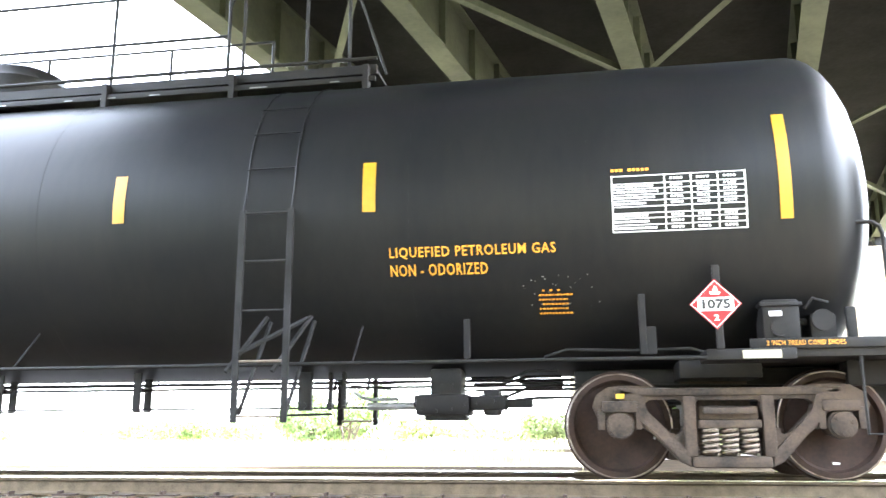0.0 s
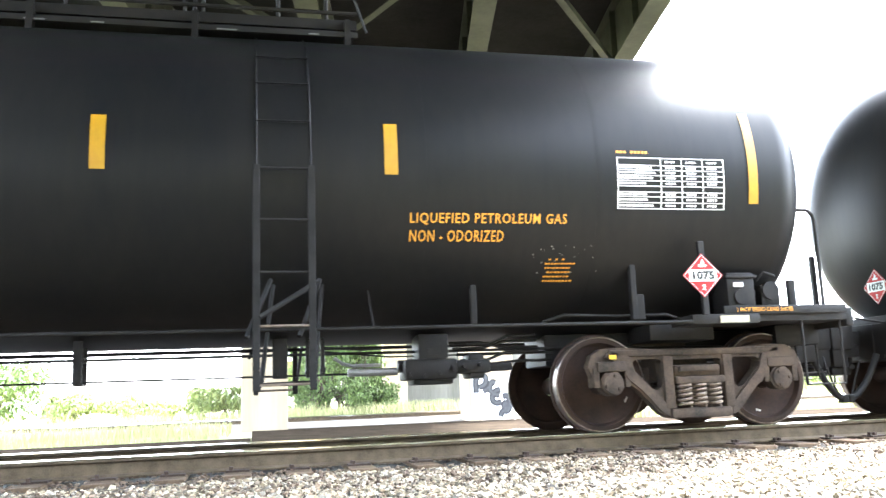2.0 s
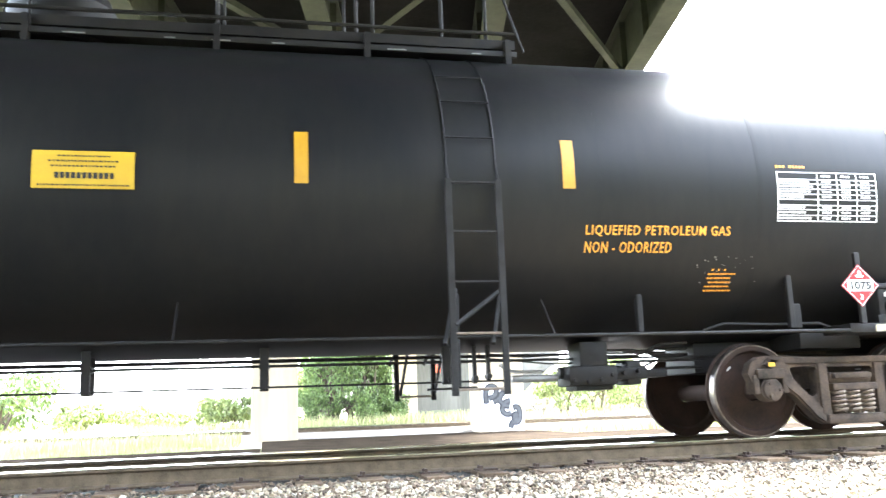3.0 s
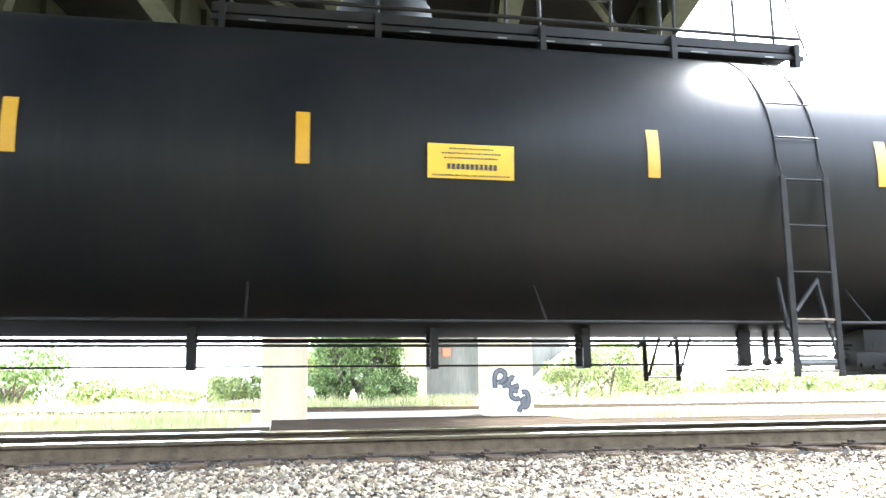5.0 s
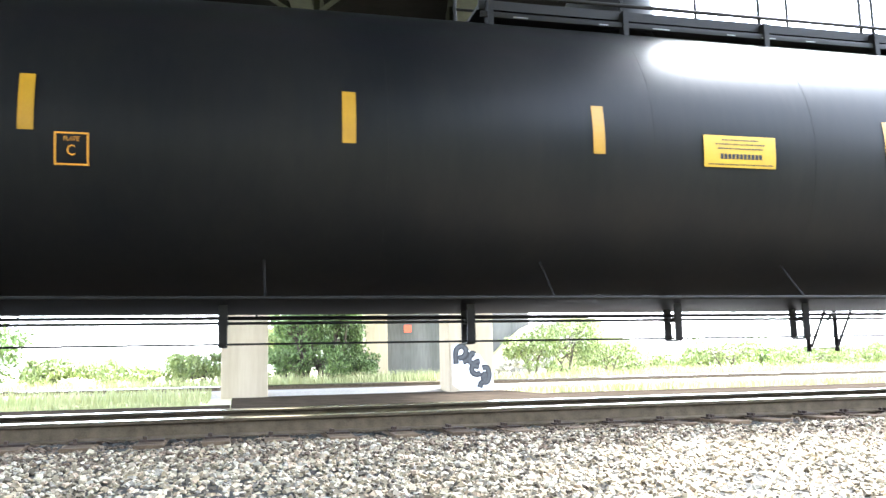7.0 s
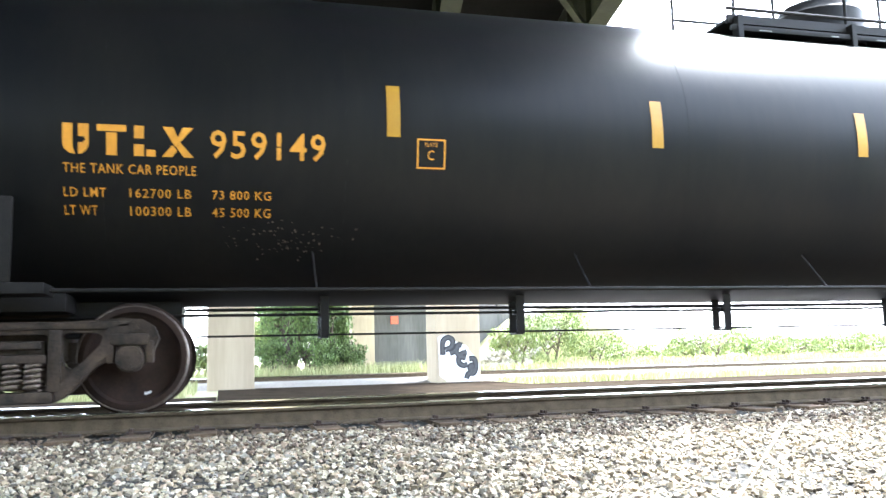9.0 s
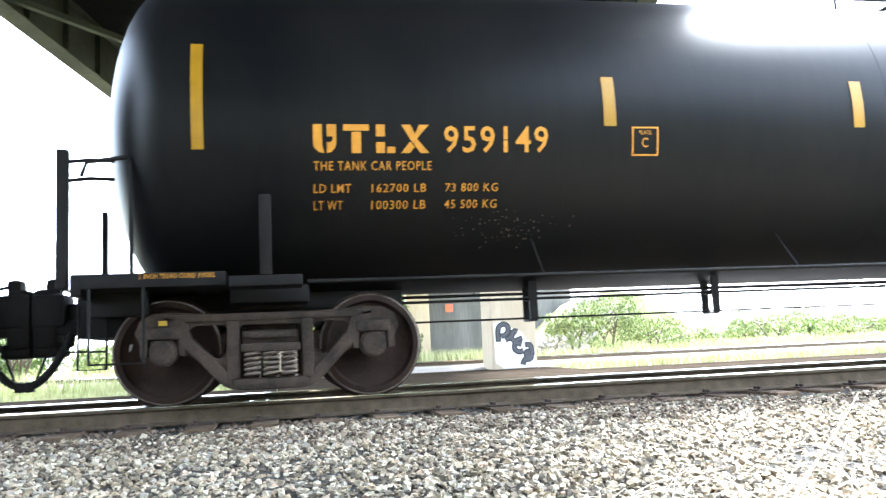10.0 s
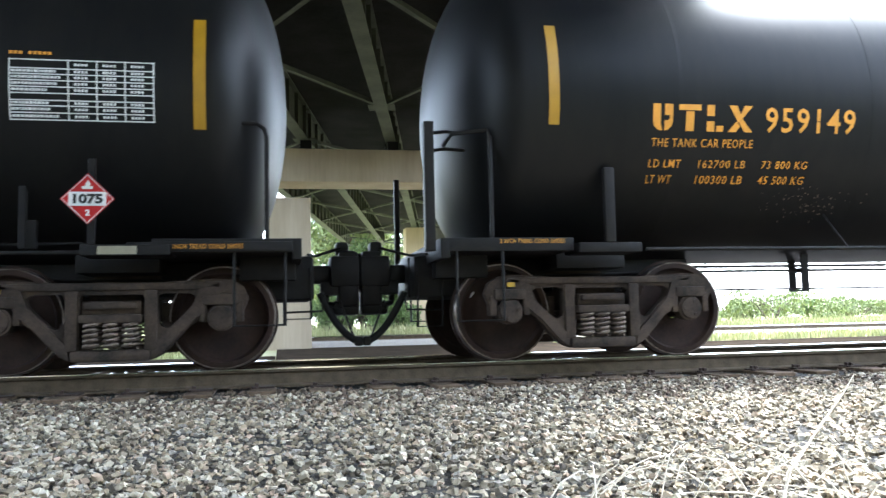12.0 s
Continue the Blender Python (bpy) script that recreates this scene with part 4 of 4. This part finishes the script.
        for sy in (-1, 1):
            box(bm, min(s * 9.30, s * 9.80), max(s * 9.30, s * 9.80), sy * 0.75 - 0.12, sy * 0.75 + 0.12, 0.78, 1.0, 0.02)
        part("end_casting", bm, FRAME_BLACK, car, "black end casting", True)
        bm = boxed(min(s * 10.22, s * 10.43), max(s * 10.22, s * 10.43), -0.20, 0.16, 0.54, 1.10, 0.06)
        box(bm, min(s * 10.05, s * 10.25), max(s * 10.05, s * 10.25), -0.16, 0.10, 0.66, 0.80, 0.02)
        box(bm, min(s * 10.20, s * 10.34), max(s * 10.20, s * 10.34), -0.12, 0.08, 1.06, 1.20, 0.05)
        box(bm, min(s * 10.16, s * 10.43), max(s * 10.16, s * 10.43), -0.15, 0.12, 0.46, 0.60, 0.04)
        tube(bm, [(s * 10.24, -0.2, 1.12), (s * 9.98, -0.5, 1.02), (s * 9.90, -0.95, 1.0)], 0.014, 6)
        part("knuckle", bm, FRAME_BLACK, car, "black coupler knuckle", True)
        part("striker", boxed(min(s * 9.86, s * 9.98), max(s * 9.86, s * 9.98), -0.30, 0.30, 0.62, 1.02, 0.02), FRAME_BLACK, car, "", True)
        pts = []
        for k in range(13):
            t = k / 12
            pts.append((s * (10.03 + 0.40 * t), -0.40 + 0.05 * t, 0.205 + 0.47 * (1 - t) ** 1.9))
        part("air_hose", tube(bmesh.new(), pts, 0.036, 10), RUBBER, car, "black rubber air hose", True)
        part("hose_coupling", boxed(min(s * 10.36, s * 10.44), max(s * 10.36, s * 10.44), -0.40, -0.30, 0.16, 0.25, 0.02), FRAME_BLACK, car)
        part("hose_chain", tube(bmesh.new(), [(s * 10.22, -0.34, 0.60), (s * 10.29, -0.34, 0.42), (s * 10.35, -0.34, 0.26)], 0.012, 5), FRAME_BLACK, car)
        part("angle_cock", tube(bmesh.new(), [(s * 9.78, -0.38, 0.78), (s * 9.90, -0.40, 0.68)], 0.04, 8), FRAME_BLACK, car)
        bm = bmesh.new()
        for side in (-1, 1):
            y = side * 1.33
            # corner grab rail and stirrup step
            if side > 0:
                pts = [(s * 9.45, y, 1.05), (s * 9.45, y, 1.95)]
            elif s < 0:
                pts = [(s * 9.37, y, 1.05), (s * 9.37, y, 2.02), (s * 9.40, y, 2.08), (s * 9.72, y, 2.04), (s * 9.78, y * 0.92, 1.95)]
            else:
                pts = [(s * 9.55, y, 1.05), (s * 9.55, y, 1.98), (s * 9.53, y, 2.05), (s * 9.47, y, 2.09), (s * 9.10, y, 2.10)]
            part("grab_rail", grab(bmesh.new(), pts, 0.02), FRAME_BLACK, car, "bent black grab rail", True)
            bm = grab(bmesh.new(), [(s * 9.70, y, 1.0), (s * 9.70, y, 0.38), (s * 9.28, y, 0.38), (s * 9.28, y, 1.0)], 0.014)
            part("stirrup_step", bm, FRAME_BLACK, car, "bent stirrup step")
        if s < 0:
            part("end_post", boxed(s * 9.92 - 0.045, s * 9.92 + 0.045, -1.30, -1.20, 1.0, 2.16, 0.008), FRAME_BLACK, car, "black end post")
            part("end_post", boxed(s * 9.95 - 0.03, s * 9.95 + 0.03, 0.60, 0.66, 1.0, 1.95, 0.008), FRAME_BLACK, car, "black end post")
        for z in (1.9, 2.06) if s < 0 else ():
            bm = grab(bmesh.new(), [(s * 9.90, -1.25, z), (s * 9.74, -1.10, z + 0.05), (s * 9.55, -1.05, z + 0.05)], 0.017)
            part("post_bracket", bm, FRAME_BLACK, car)
        bm = bmesh.new()
        low = 0.43 if s > 0 else 0.335
        grab(bm, [(s * 9.93, -0.62, 0.90), (s * 9.94, -0.62, low), (s * 9.70, -0.62, low), (s * 9.69, -0.62, 0.90)], 0.012)
        grab(bm, [(s * 9.70, -0.62, 0.49), (s * 10.04, -0.60, 0.50), (s * 10.06, -0.55, 0.66)], 0.010)
        part("uncoupling_lever", bm, FRAME_BLACK, car)
    # brake gear and boxes on the right-hand platform
    part("platform_lip", boxed(8.43, 9.76, -1.39, -1.365, 1.06, 1.14, 0.006), FRAME_BLACK, car, "black angle along the platform edge", True)
    bm = boxed(8.57, 8.87, -1.25, -0.95, 1.09, 1.48, 0.03)
    box(bm, 8.55, 8.89, -1.27, -0.93, 1.42, 1.45, 0.008)
    tube(bm, [(8.70, -1.27, 1.24), (8.70, -1.22, 1.24)], 0.07, 14)
    part("brake_gear_box", bm, FRAME_BLACK, car, "black box on the end platform", True)
    bm = boxed(8.95, 9.16, -1.22, -0.92, 1.09, 1.36, 0.03)
    tube(bm, [(9.05, -1.24, 1.30), (9.05, -1.18, 1.30)], 0.09, 16)
    tube(bm, [(8.87, -1.10, 1.30), (8.96, -1.10, 1.30)], 0.03, 8)
    part("brake_gear_box", bm, FRAME_BLACK, car, "", True)
    part("hand_lever", tube(bmesh.new(), [(8.92, -1.2, 1.40), (8.98, -1.24, 1.48), (9.10, -1.24, 1.44)], 0.015, 6), LADDER, car, "bare steel brake lever")
    part("bell_crank", boxed(9.22, 9.30, -1.28, -1.22, 1.14, 1.40, 0.015), LADDER, car, "", True)
    part("white_tag", boxed(8.62, 8.72, -1.286, -1.274, 1.335, 1.375), WHITE, car)
    part("pale_plate", boxed(8.36, 8.66, -1.43, -1.421, 0.978, 1.045), BEIGE, car, "faded beige plate")
    # placard on its holder
    bm = boxed(8.155, 8.215, -1.50, -1.46, 1.05, 1.74, 0.008)
    part("placard_post", bm, FRAME_BLACK, car)
    placard(car, pose(8.163, -1.525, 1.412))
    make_truck(car, -TRUCK), make_truck(car, TRUCK)
    return car


CAR = make_car()
OFFSETS = [0.0, -PITCH, PITCH]
CAR.matrix_world = pose(MID, YC, 0)
TRAIN = [CAR, copy_thing(CAR, pose(MID - PITCH, YC, 0)), copy_thing(CAR, pose(MID + PITCH, YC, 0))]
for car in TRAIN[1:]:
    for o in [c for c in car.children if c.name.startswith("car_figure")]:
        bpy.data.objects.remove(o)
# the following car wears its table and end strip a little differently
for o in TRAIN[1].children:
    if o.name.startswith("table_"):
        o.location.x += 0.19
    if o.name.startswith("platform_lip"):
        o.location.z -= 0.06
    if o.name.startswith("sill_lettering") and o.data.vertices[0].co.x > 0:
        o.location.x, o.location.z = 0.20, -0.06
    if o.name.startswith("pale_plate"):
        o.location.x -= 0.14
tagged(TRAIN[1], "black tank car coupled behind, with a white inspection table")
tagged(TRAIN[2], "black tank car coupled ahead, with a placard on its end")
placard(TRAIN[2], pose(-9.80, -0.25, 1.45, 0, 0, -90))
for o in [c for c in TRAIN[1].children if c.name.startswith(("brake_gear_box", "white_tag", "bell_crank", "hand_lever"))]:
    bpy.data.objects.remove(o)

for o in [c for c in TRAIN[1].children if c.name.startswith("reflector_strip") and c.data.vertices[0].co.x > 8]:
    bpy.data.objects.remove(o)
part("reflector_strip", bars([(8.968, 9.066, 2.0, 2.92)], 0.007), YELLOW, TRAIN[1], "long yellow reflective strip")


# ---- ballast, ties, second track ----
make_ties(YC, -0.172, -24.0, 30.0, 0.53, 0.23, "ties of the near track")
stones(92000, bed(-6.5, 8.0, 1.5, 7.0, 0.026), (0.0135, 0.029), BALLAST, "ballast", "loose grey and tan crushed-stone ballast beside the track", "ballast")
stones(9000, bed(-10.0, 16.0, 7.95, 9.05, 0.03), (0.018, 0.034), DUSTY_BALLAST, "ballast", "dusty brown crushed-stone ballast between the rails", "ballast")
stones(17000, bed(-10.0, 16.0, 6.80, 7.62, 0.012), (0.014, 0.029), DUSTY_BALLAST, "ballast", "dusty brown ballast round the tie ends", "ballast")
stones(6000, bed(-6.5, 10.0, 6.15, 6.85, 0.030), (0.014, 0.028), DUSTY_BALLAST, "ballast", "dusty brown stones strewn over the ballast shoulder, darkening it for the train's shade", "ballast")
stones(8000, bed(8.0, 18.0, 4.5, 7.0, 0.03), (0.018, 0.034), BALLAST, "ballast", "crushed-stone ballast along the line", "ballast")
for name, a, b in (("cinder_path", -70.0, -0.12), ("cinder_path", 9.82, 70.0)):
    thing(name, boxed(a, b, 12.3, 24.5 if a < 0 else 26.5, -0.9, -0.55), CINDER, "brown cinder gravel beside the track", "ground", kind="structure")
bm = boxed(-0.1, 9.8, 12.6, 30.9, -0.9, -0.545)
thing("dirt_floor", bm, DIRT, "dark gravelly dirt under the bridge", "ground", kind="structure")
bm = boxed(-200, 200, 31.9, 39.0, -0.60, -0.425)
for v in bm.verts:
    if v.co.z < -0.5:
        v.co.y += -1.2 if v.co.y < 35 else 1.2
thing("far_ballast", bm, FAR_BED, "pale crushed-stone bed of the second track", "ballast bed", kind="structure")


# ---- far side of the bridge ----
def make_abutment():
    wall = thing("abutment_wall", boxed(10.56, 21.5, 60.0, 61.2, -1.0, 7.0, 0.03), CONCRETE_GREY, "stained grey concrete abutment wall, toned down for the bridge's shade", "abutment", kind="structure")
    part("buttress", boxed(8.95, 10.55, 59.4, 60.8, -1.0, 7.0, 0.03), CONCRETE, wall, "buff concrete buttress")
    thing("red_panel", boxed(11.85, 12.4, 59.90, 59.96, 2.85, 3.40, 0.01), ORANGE, "small red-orange panel on the grey wall", "panel")
    # stone-faced slope that climbs to the right in front of the wall
    bm = bmesh.new()
    a, b = 54.0, 59.9
    loop = [(16.2, -0.7), (17.2, 0.5), (18.7, 1.9), (20.1, 3.0), (21.6, 3.6), (24.4, 3.4), (30.0, -0.7)]
    vs = [[bm.verts.new((x + (0.5 if y > a else 0), y, z)) for x, z in loop] for y in (a, b)]
    n = len(loop)
    bm.faces.new(vs[0]), bm.faces.new(vs[1][::-1])
    for k in range(n):
        bm.faces.new((vs[0][k], vs[0][(k + 1) % n], vs[1][(k + 1) % n], vs[1][k]))
    thing("embankment", bm, SOIL, "grassy embankment beside the abutment", "embankment", kind="structure")

    def place(rng, n):
        u, x = rng.uniform(0, 1, n), rng.uniform(0, 1.8, n) ** 1.3
        base = np.interp(16.5 + 4.6 * u, [q[0] for q in loop], [q[1] for q in loop])
        return np.stack([16.5 + 4.6 * u + 0.8 * x, 53.9 + rng.uniform(-0.3, 0.1, n), np.maximum(base - 0.75 * x, -0.6)], 1)
    stones(1300, place, (0.12, 0.30), RUBBLE, "riprap", "pale broken rock on the embankment", "riprap")


def ribbon(points, width, y, closed=False):
    """A flat sprayed stroke in x, z along a rounded line."""
    for _ in range(2):
        pairs = list(zip(points, points[1:] + points[:1])) if closed else list(zip(points, points[1:]))
        cut = [q for a, b in pairs for q in ((a[0] * 0.75 + b[0] * 0.25, a[1] * 0.75 + b[1] * 0.25), (a[0] * 0.25 + b[0] * 0.75, a[1] * 0.25 + b[1] * 0.75))]
        points = cut if closed else [points[0]] + cut + [points[-1]]
    bm, n, rows = bmesh.new(), len(points), []
    for i, (x, z) in enumerate(points):
        p, q = (points[i - 1], points[(i + 1) % n]) if closed else (points[max(i - 1, 0)], points[min(i + 1, n - 1)])
        d = Vector((q[0] - p[0], q[1] - p[1])).normalized() * width / 2
        rows.append((bm.verts.new((x - d.y, y, z + d.x)), bm.verts.new((x + d.y, y, z - d.x))))
    for i in range(n if closed else n - 1):
        a, b = rows[i], rows[(i + 1) % n]
        bm.faces.new((a[0], a[1], b[1], b[0]))
    return bm


def make_graffiti():
    """A pale ragged patch with thick grey, black-edged strokes, sprayed slanting across the foot of a column."""
    y = 30.243
    edge = [(7.74, 1.12), (7.95, 1.22), (8.25, 1.16), (8.42, 0.98), (8.60, 0.86), (8.84, 0.80), (8.98, 0.55), (9.16, 0.38), (9.30, 0.12), (9.33, -0.52), (8.10, -0.52), (7.78, -0.30)]
    bm = bmesh.new()
    vs = [[bm.verts.new((a, y - d, b)) for a, b in edge] for d in (0.002, 0.006)]
    bm.faces.new(vs[0]), bm.faces.new(vs[1][::-1])
    for k in range(len(edge)):
        bm.faces.new((vs[0][k], vs[0][(k + 1) % len(edge)], vs[1][(k + 1) % len(edge)], vs[1][k]))
    patch = thing("pale_patch", bm, PALE_PAINT, "ragged pale painted patch on the column foot", "paint")
    strokes = (([(7.92, 0.46), (7.90, 0.98), (8.12, 1.14), (8.34, 1.0), (8.26, 0.72), (8.02, 0.66)], False),
               ([(8.18, 0.52), (8.44, 0.62), (8.50, 0.86), (8.66, 0.80)], False),
               ([(8.34, 0.66), (8.58, 0.40), (8.80, 0.34)], False),
               ([(8.84, 0.56), (8.60, 0.50), (8.48, 0.20), (8.66, 0.04), (8.86, 0.10)], False),
               ([(8.92, 0.30), (9.12, 0.34), (9.20, 0.02), (9.10, -0.26), (8.88, -0.20), (8.80, -0.42)], False),
               ([(8.94, 0.02), (9.04, 0.10), (9.06, -0.10), (8.96, -0.14)], True))
    for k, (points, closed) in enumerate(strokes):
        part("sprayed_outline", ribbon(list(points), 0.21, y - 0.011 - 0.001 * k, closed), SPRAY_BLACK, patch, "black sprayed outline")
        part("sprayed_stroke", ribbon(list(points), 0.11, y - 0.020 - 0.001 * k, closed), GRAFFITI, patch, "grey sprayed stroke")


make_abutment()
make_graffiti()

# small pale building far off between the cars
house = empty("shed", "small pale building beyond the field", "building")
part("wall", boxed(-14.5, -10.5, 96, 101, -0.6, 1.3), BODY_WHITE, house)
bm = bmesh.new()
v = [bm.verts.new(p) for p in ((-14.8, 95.7, 1.3), (-10.2, 95.7, 1.3), (-10.2, 101.3, 1.3), (-14.8, 101.3, 1.3), (-14.8, 98.5, 2.1), (-10.2, 98.5, 2.1))]
for f in ((0, 1, 5, 4), (2, 3, 4, 5), (0, 4, 3), (1, 2, 5), (0, 3, 2, 1)):
    bm.faces.new([v[i] for i in f])
part("roof", bm, ROOF, house)
for x in (-13.6, -12.0):
    part("window", boxed(x, x + 0.7, 95.95, 95.99, 0.1, 0.8), INK, house)

# ---- plants beyond the second track ----
G = -0.58
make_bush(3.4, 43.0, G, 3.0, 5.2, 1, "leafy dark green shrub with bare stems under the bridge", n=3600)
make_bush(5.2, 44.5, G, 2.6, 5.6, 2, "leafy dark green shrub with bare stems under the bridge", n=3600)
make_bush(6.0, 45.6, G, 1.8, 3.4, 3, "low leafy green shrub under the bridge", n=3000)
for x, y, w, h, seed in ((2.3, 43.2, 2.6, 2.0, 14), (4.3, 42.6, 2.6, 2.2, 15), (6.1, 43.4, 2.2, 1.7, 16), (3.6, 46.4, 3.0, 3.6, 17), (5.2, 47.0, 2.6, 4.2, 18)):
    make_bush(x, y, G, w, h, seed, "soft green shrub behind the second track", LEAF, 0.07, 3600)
make_bush(16.6, 46.0, G, 3.2, 3.0, 5, "bright green bush beside the embankment", SUNLIT_LEAF, n=3600)
make_bush(19.0, 47.0, G, 3.8, 3.6, 6, "bright green bush beside the embankment", SUNLIT_LEAF, n=3800)
make_bush(22.2, 48.0, G, 3.8, 2.4, 7, "bright green bush at the field's edge", SUNLIT_LEAF, n=3200)
make_bush(25.5, 50.0, G, 3.0, 1.7, 8, "low green bush at the field's edge", SUNLIT_LEAF, n=2200)
rng = random.Random(11)
for k in range(16):
    y = rng.uniform(52, 80)
    x = y * math.tan(radians(rng.uniform(27, 43)))
    make_bush(x, y, G, rng.uniform(3.0, 6.0), rng.uniform(1.4, 3.0), 20 + k, "sunlit green bush beyond the field", SUNLIT_LEAF, 0.13, 1500)
for k in range(20):
    y = rng.uniform(46, 80)
    x = y * math.tan(radians(rng.uniform(-38, -1)))
    make_bush(x, y, G, rng.uniform(2.5, 5.0), rng.uniform(1.0, 2.4), 50 + k, "sunlit green bush beyond the second track", SUNLIT_LEAF, 0.13, 1500)
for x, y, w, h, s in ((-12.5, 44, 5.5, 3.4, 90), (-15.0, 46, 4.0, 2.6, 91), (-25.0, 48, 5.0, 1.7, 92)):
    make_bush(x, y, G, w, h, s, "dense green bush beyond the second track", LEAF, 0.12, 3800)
make_bush(38.5, 56.0, G, 1.1, 2.0, 95, "small dark conical bush in the field", LEAF, 0.08, 1500)
for x, y, w, h, seed in ((5.2, 78.0, 8.0, 14.0, 76), (9.0, 84.0, 9.0, 15.0, 77)):
    make_bush(x, y, G, w, h, seed, "tall sunlit leafy tree beyond the bridge", SUNLIT_LEAF, 0.22, 9000, "tree", "far trees")
for k in range(3):
    y = rng.uniform(90, 130)
    x = y * math.tan(radians((3, 5.5, 8)[k]))
    make_bush(x, y, G, rng.uniform(7, 11), rng.uniform(7, 12), 70 + k, "broad leafy tree beyond the field", SUNLIT_LEAF, 0.28, 4200, "tree", "far trees")
make_grass("tall_grass", 16000, (-42, -0.8, 26, 32), (0.15, 0.55), GRASS, "tall pale green grass before the second track", 1, 0.02)
make_grass("tall_grass", 6000, (0.5, 11, 39.6, 45), (0.15, 0.95), GRASS, "soft tall green grass under the bridge", 8, 0.02)
make_grass("tall_grass", 14000, (2, 60, 39.5, 44), (0.2, 0.7), GRASS, "tall pale green grass behind the second track", 2, 0.025)
make_grass("tall_grass", 12000, (-50, 2, 39.5, 46), (0.2, 0.8), GRASS, "tall pale green grass behind the second track", 3, 0.025)
make_grass("tall_grass", 9000, (20, 70, 44, 60), (0.3, 0.8), GRASS, "tall pale green field grass", 4, 0.035)
make_grass("verge_grass", 16000, (10, 56, 26.3, 31.5), (0.08, 0.34), GRASS, "short pale green grass between the tracks", 5, 0.022)
make_grass("verge_grass", 12000, (-42, -1, 24.3, 27), (0.06, 0.22), GRASS, "short pale green grass between the tracks", 6, 0.022)

# ---- dry stalks in the ballast before the camera ----
def stalk(pts, r, label):
    bm = tube(bmesh.new(), pts, [r * (1 - 0.75 * i / (len(pts) - 1)) for i in range(len(pts))], 5)
    thing("dry_stalk", bm, STRAW, label, "grass stalk", "dry stalks")


stalk([(2.04, 3.25, -0.45), (2.14, 3.31, -0.28), (2.36, 3.38, -0.09), (2.51, 3.43, 0.03), (2.585, 3.45, 0.11)], 0.009, "tall dry straw stalk leaning over the ballast")
rng = random.Random(4)
for k in range(46):
    y = rng.uniform(2.5, 3.7)
    x = y * math.tan(radians(rng.uniform(17, 39)))
    z = ground_z(x, y) + 0.05
    a, l, h = rng.uniform(-0.5, 3.6), rng.uniform(0.15, 0.60), rng.uniform(0.04, 0.22)
    dx, dy = l * math.cos(a), l * math.sin(a) * 0.5
    stalk([(x, y, z - 0.02), (x + 0.4 * dx, y + 0.4 * dy, z + 0.75 * h), (x + 0.75 * dx, y + 0.75 * dy, z + h), (x + dx, y + dy, z + h * rng.uniform(0.6, 1.1))], rng.uniform(0.003, 0.006), "dry straw stalk lying on the ballast")

# ---- behind the camera: the near pier, unseen bank and trees added to block sky ----
make_pier(-11.5, ((-8.0, -6.4), (0.5, 2.1)), (-11.0, 6.0), "buff concrete pier behind the verge", -0.55)
rng = random.Random(21)
bm = bmesh.new()
rows = []
for y, z in ((-12.6, -0.7), (-14.5, 0.6), (-17.0, 2.6), (-19.5, 4.4), (-22.0, 5.2), (-45.0, 5.4)):
    rows.append([bm.verts.new((x, y + rng.uniform(-0.5, 0.5), z + rng.uniform(-0.25, 0.25))) for x in range(-90, 91, 6)])
for a, b in zip(rows, rows[1:]):
    for k in range(len(a) - 1):
        bm.faces.new((a[k], a[k + 1], b[k + 1], b[k]))
thing("wooded_bank", bm, BANK, "added unseen earth bank that blocks the sky behind the verge", "bank", kind="structure", smooth=True)
for k in range(22):
    x = -52 + 5 * k + rng.uniform(-1.5, 1.5)
    y = rng.uniform(-19, -16)
    make_bush(x, y, 1.7 - 0.75 * (y + 16), rng.uniform(8, 10), rng.uniform(8, 11), 120 + k, "added unseen leafy tree that blocks sky light behind the verge", LEAF, 0.5, 3400, "tree", "trees behind the verge")


# ---- keyed motion of the train ----
RUN = [(0.0, 0.0), (0.5, 0.750), (1.0, 1.488), (1.5, 2.235), (2.0, 2.974), (2.5, 3.753), (3.0, 4.516), (3.5, 5.302), (4.0, 6.07), (4.5, 6.84), (5.0, 7.61), (5.5, 8.375),
       (6.0, 9.126), (6.5, 9.910), (7.0, 10.670), (7.5, 11.43), (8.0, 12.20), (8.5, 12.965), (9.0, 13.732), (9.5, 14.510), (10.0, 15.276), (10.5, 16.062), (11.0, 16.809), (11.5, 17.577), (12.0, 18.316)]


def at_time(t):
    return float(np.interp(t, [r[0] for r in RUN], [r[1] for r in RUN]))


def motions():
    for k, car in enumerate(TRAIN):
        walk(car, [(t, pose(MID + s + OFFSETS[k], YC, 0)) for t, s in RUN])
        for ws in [o for o in car.children if o.name.startswith("wheelset")]:
            x = ws.location.x
            walk(ws, [(0.4 * j, pose(x, 0, WHEEL, 0, math.degrees(at_time(0.4 * j) / WHEEL) + x * 40, 0)) for j in range(31)])


motions()
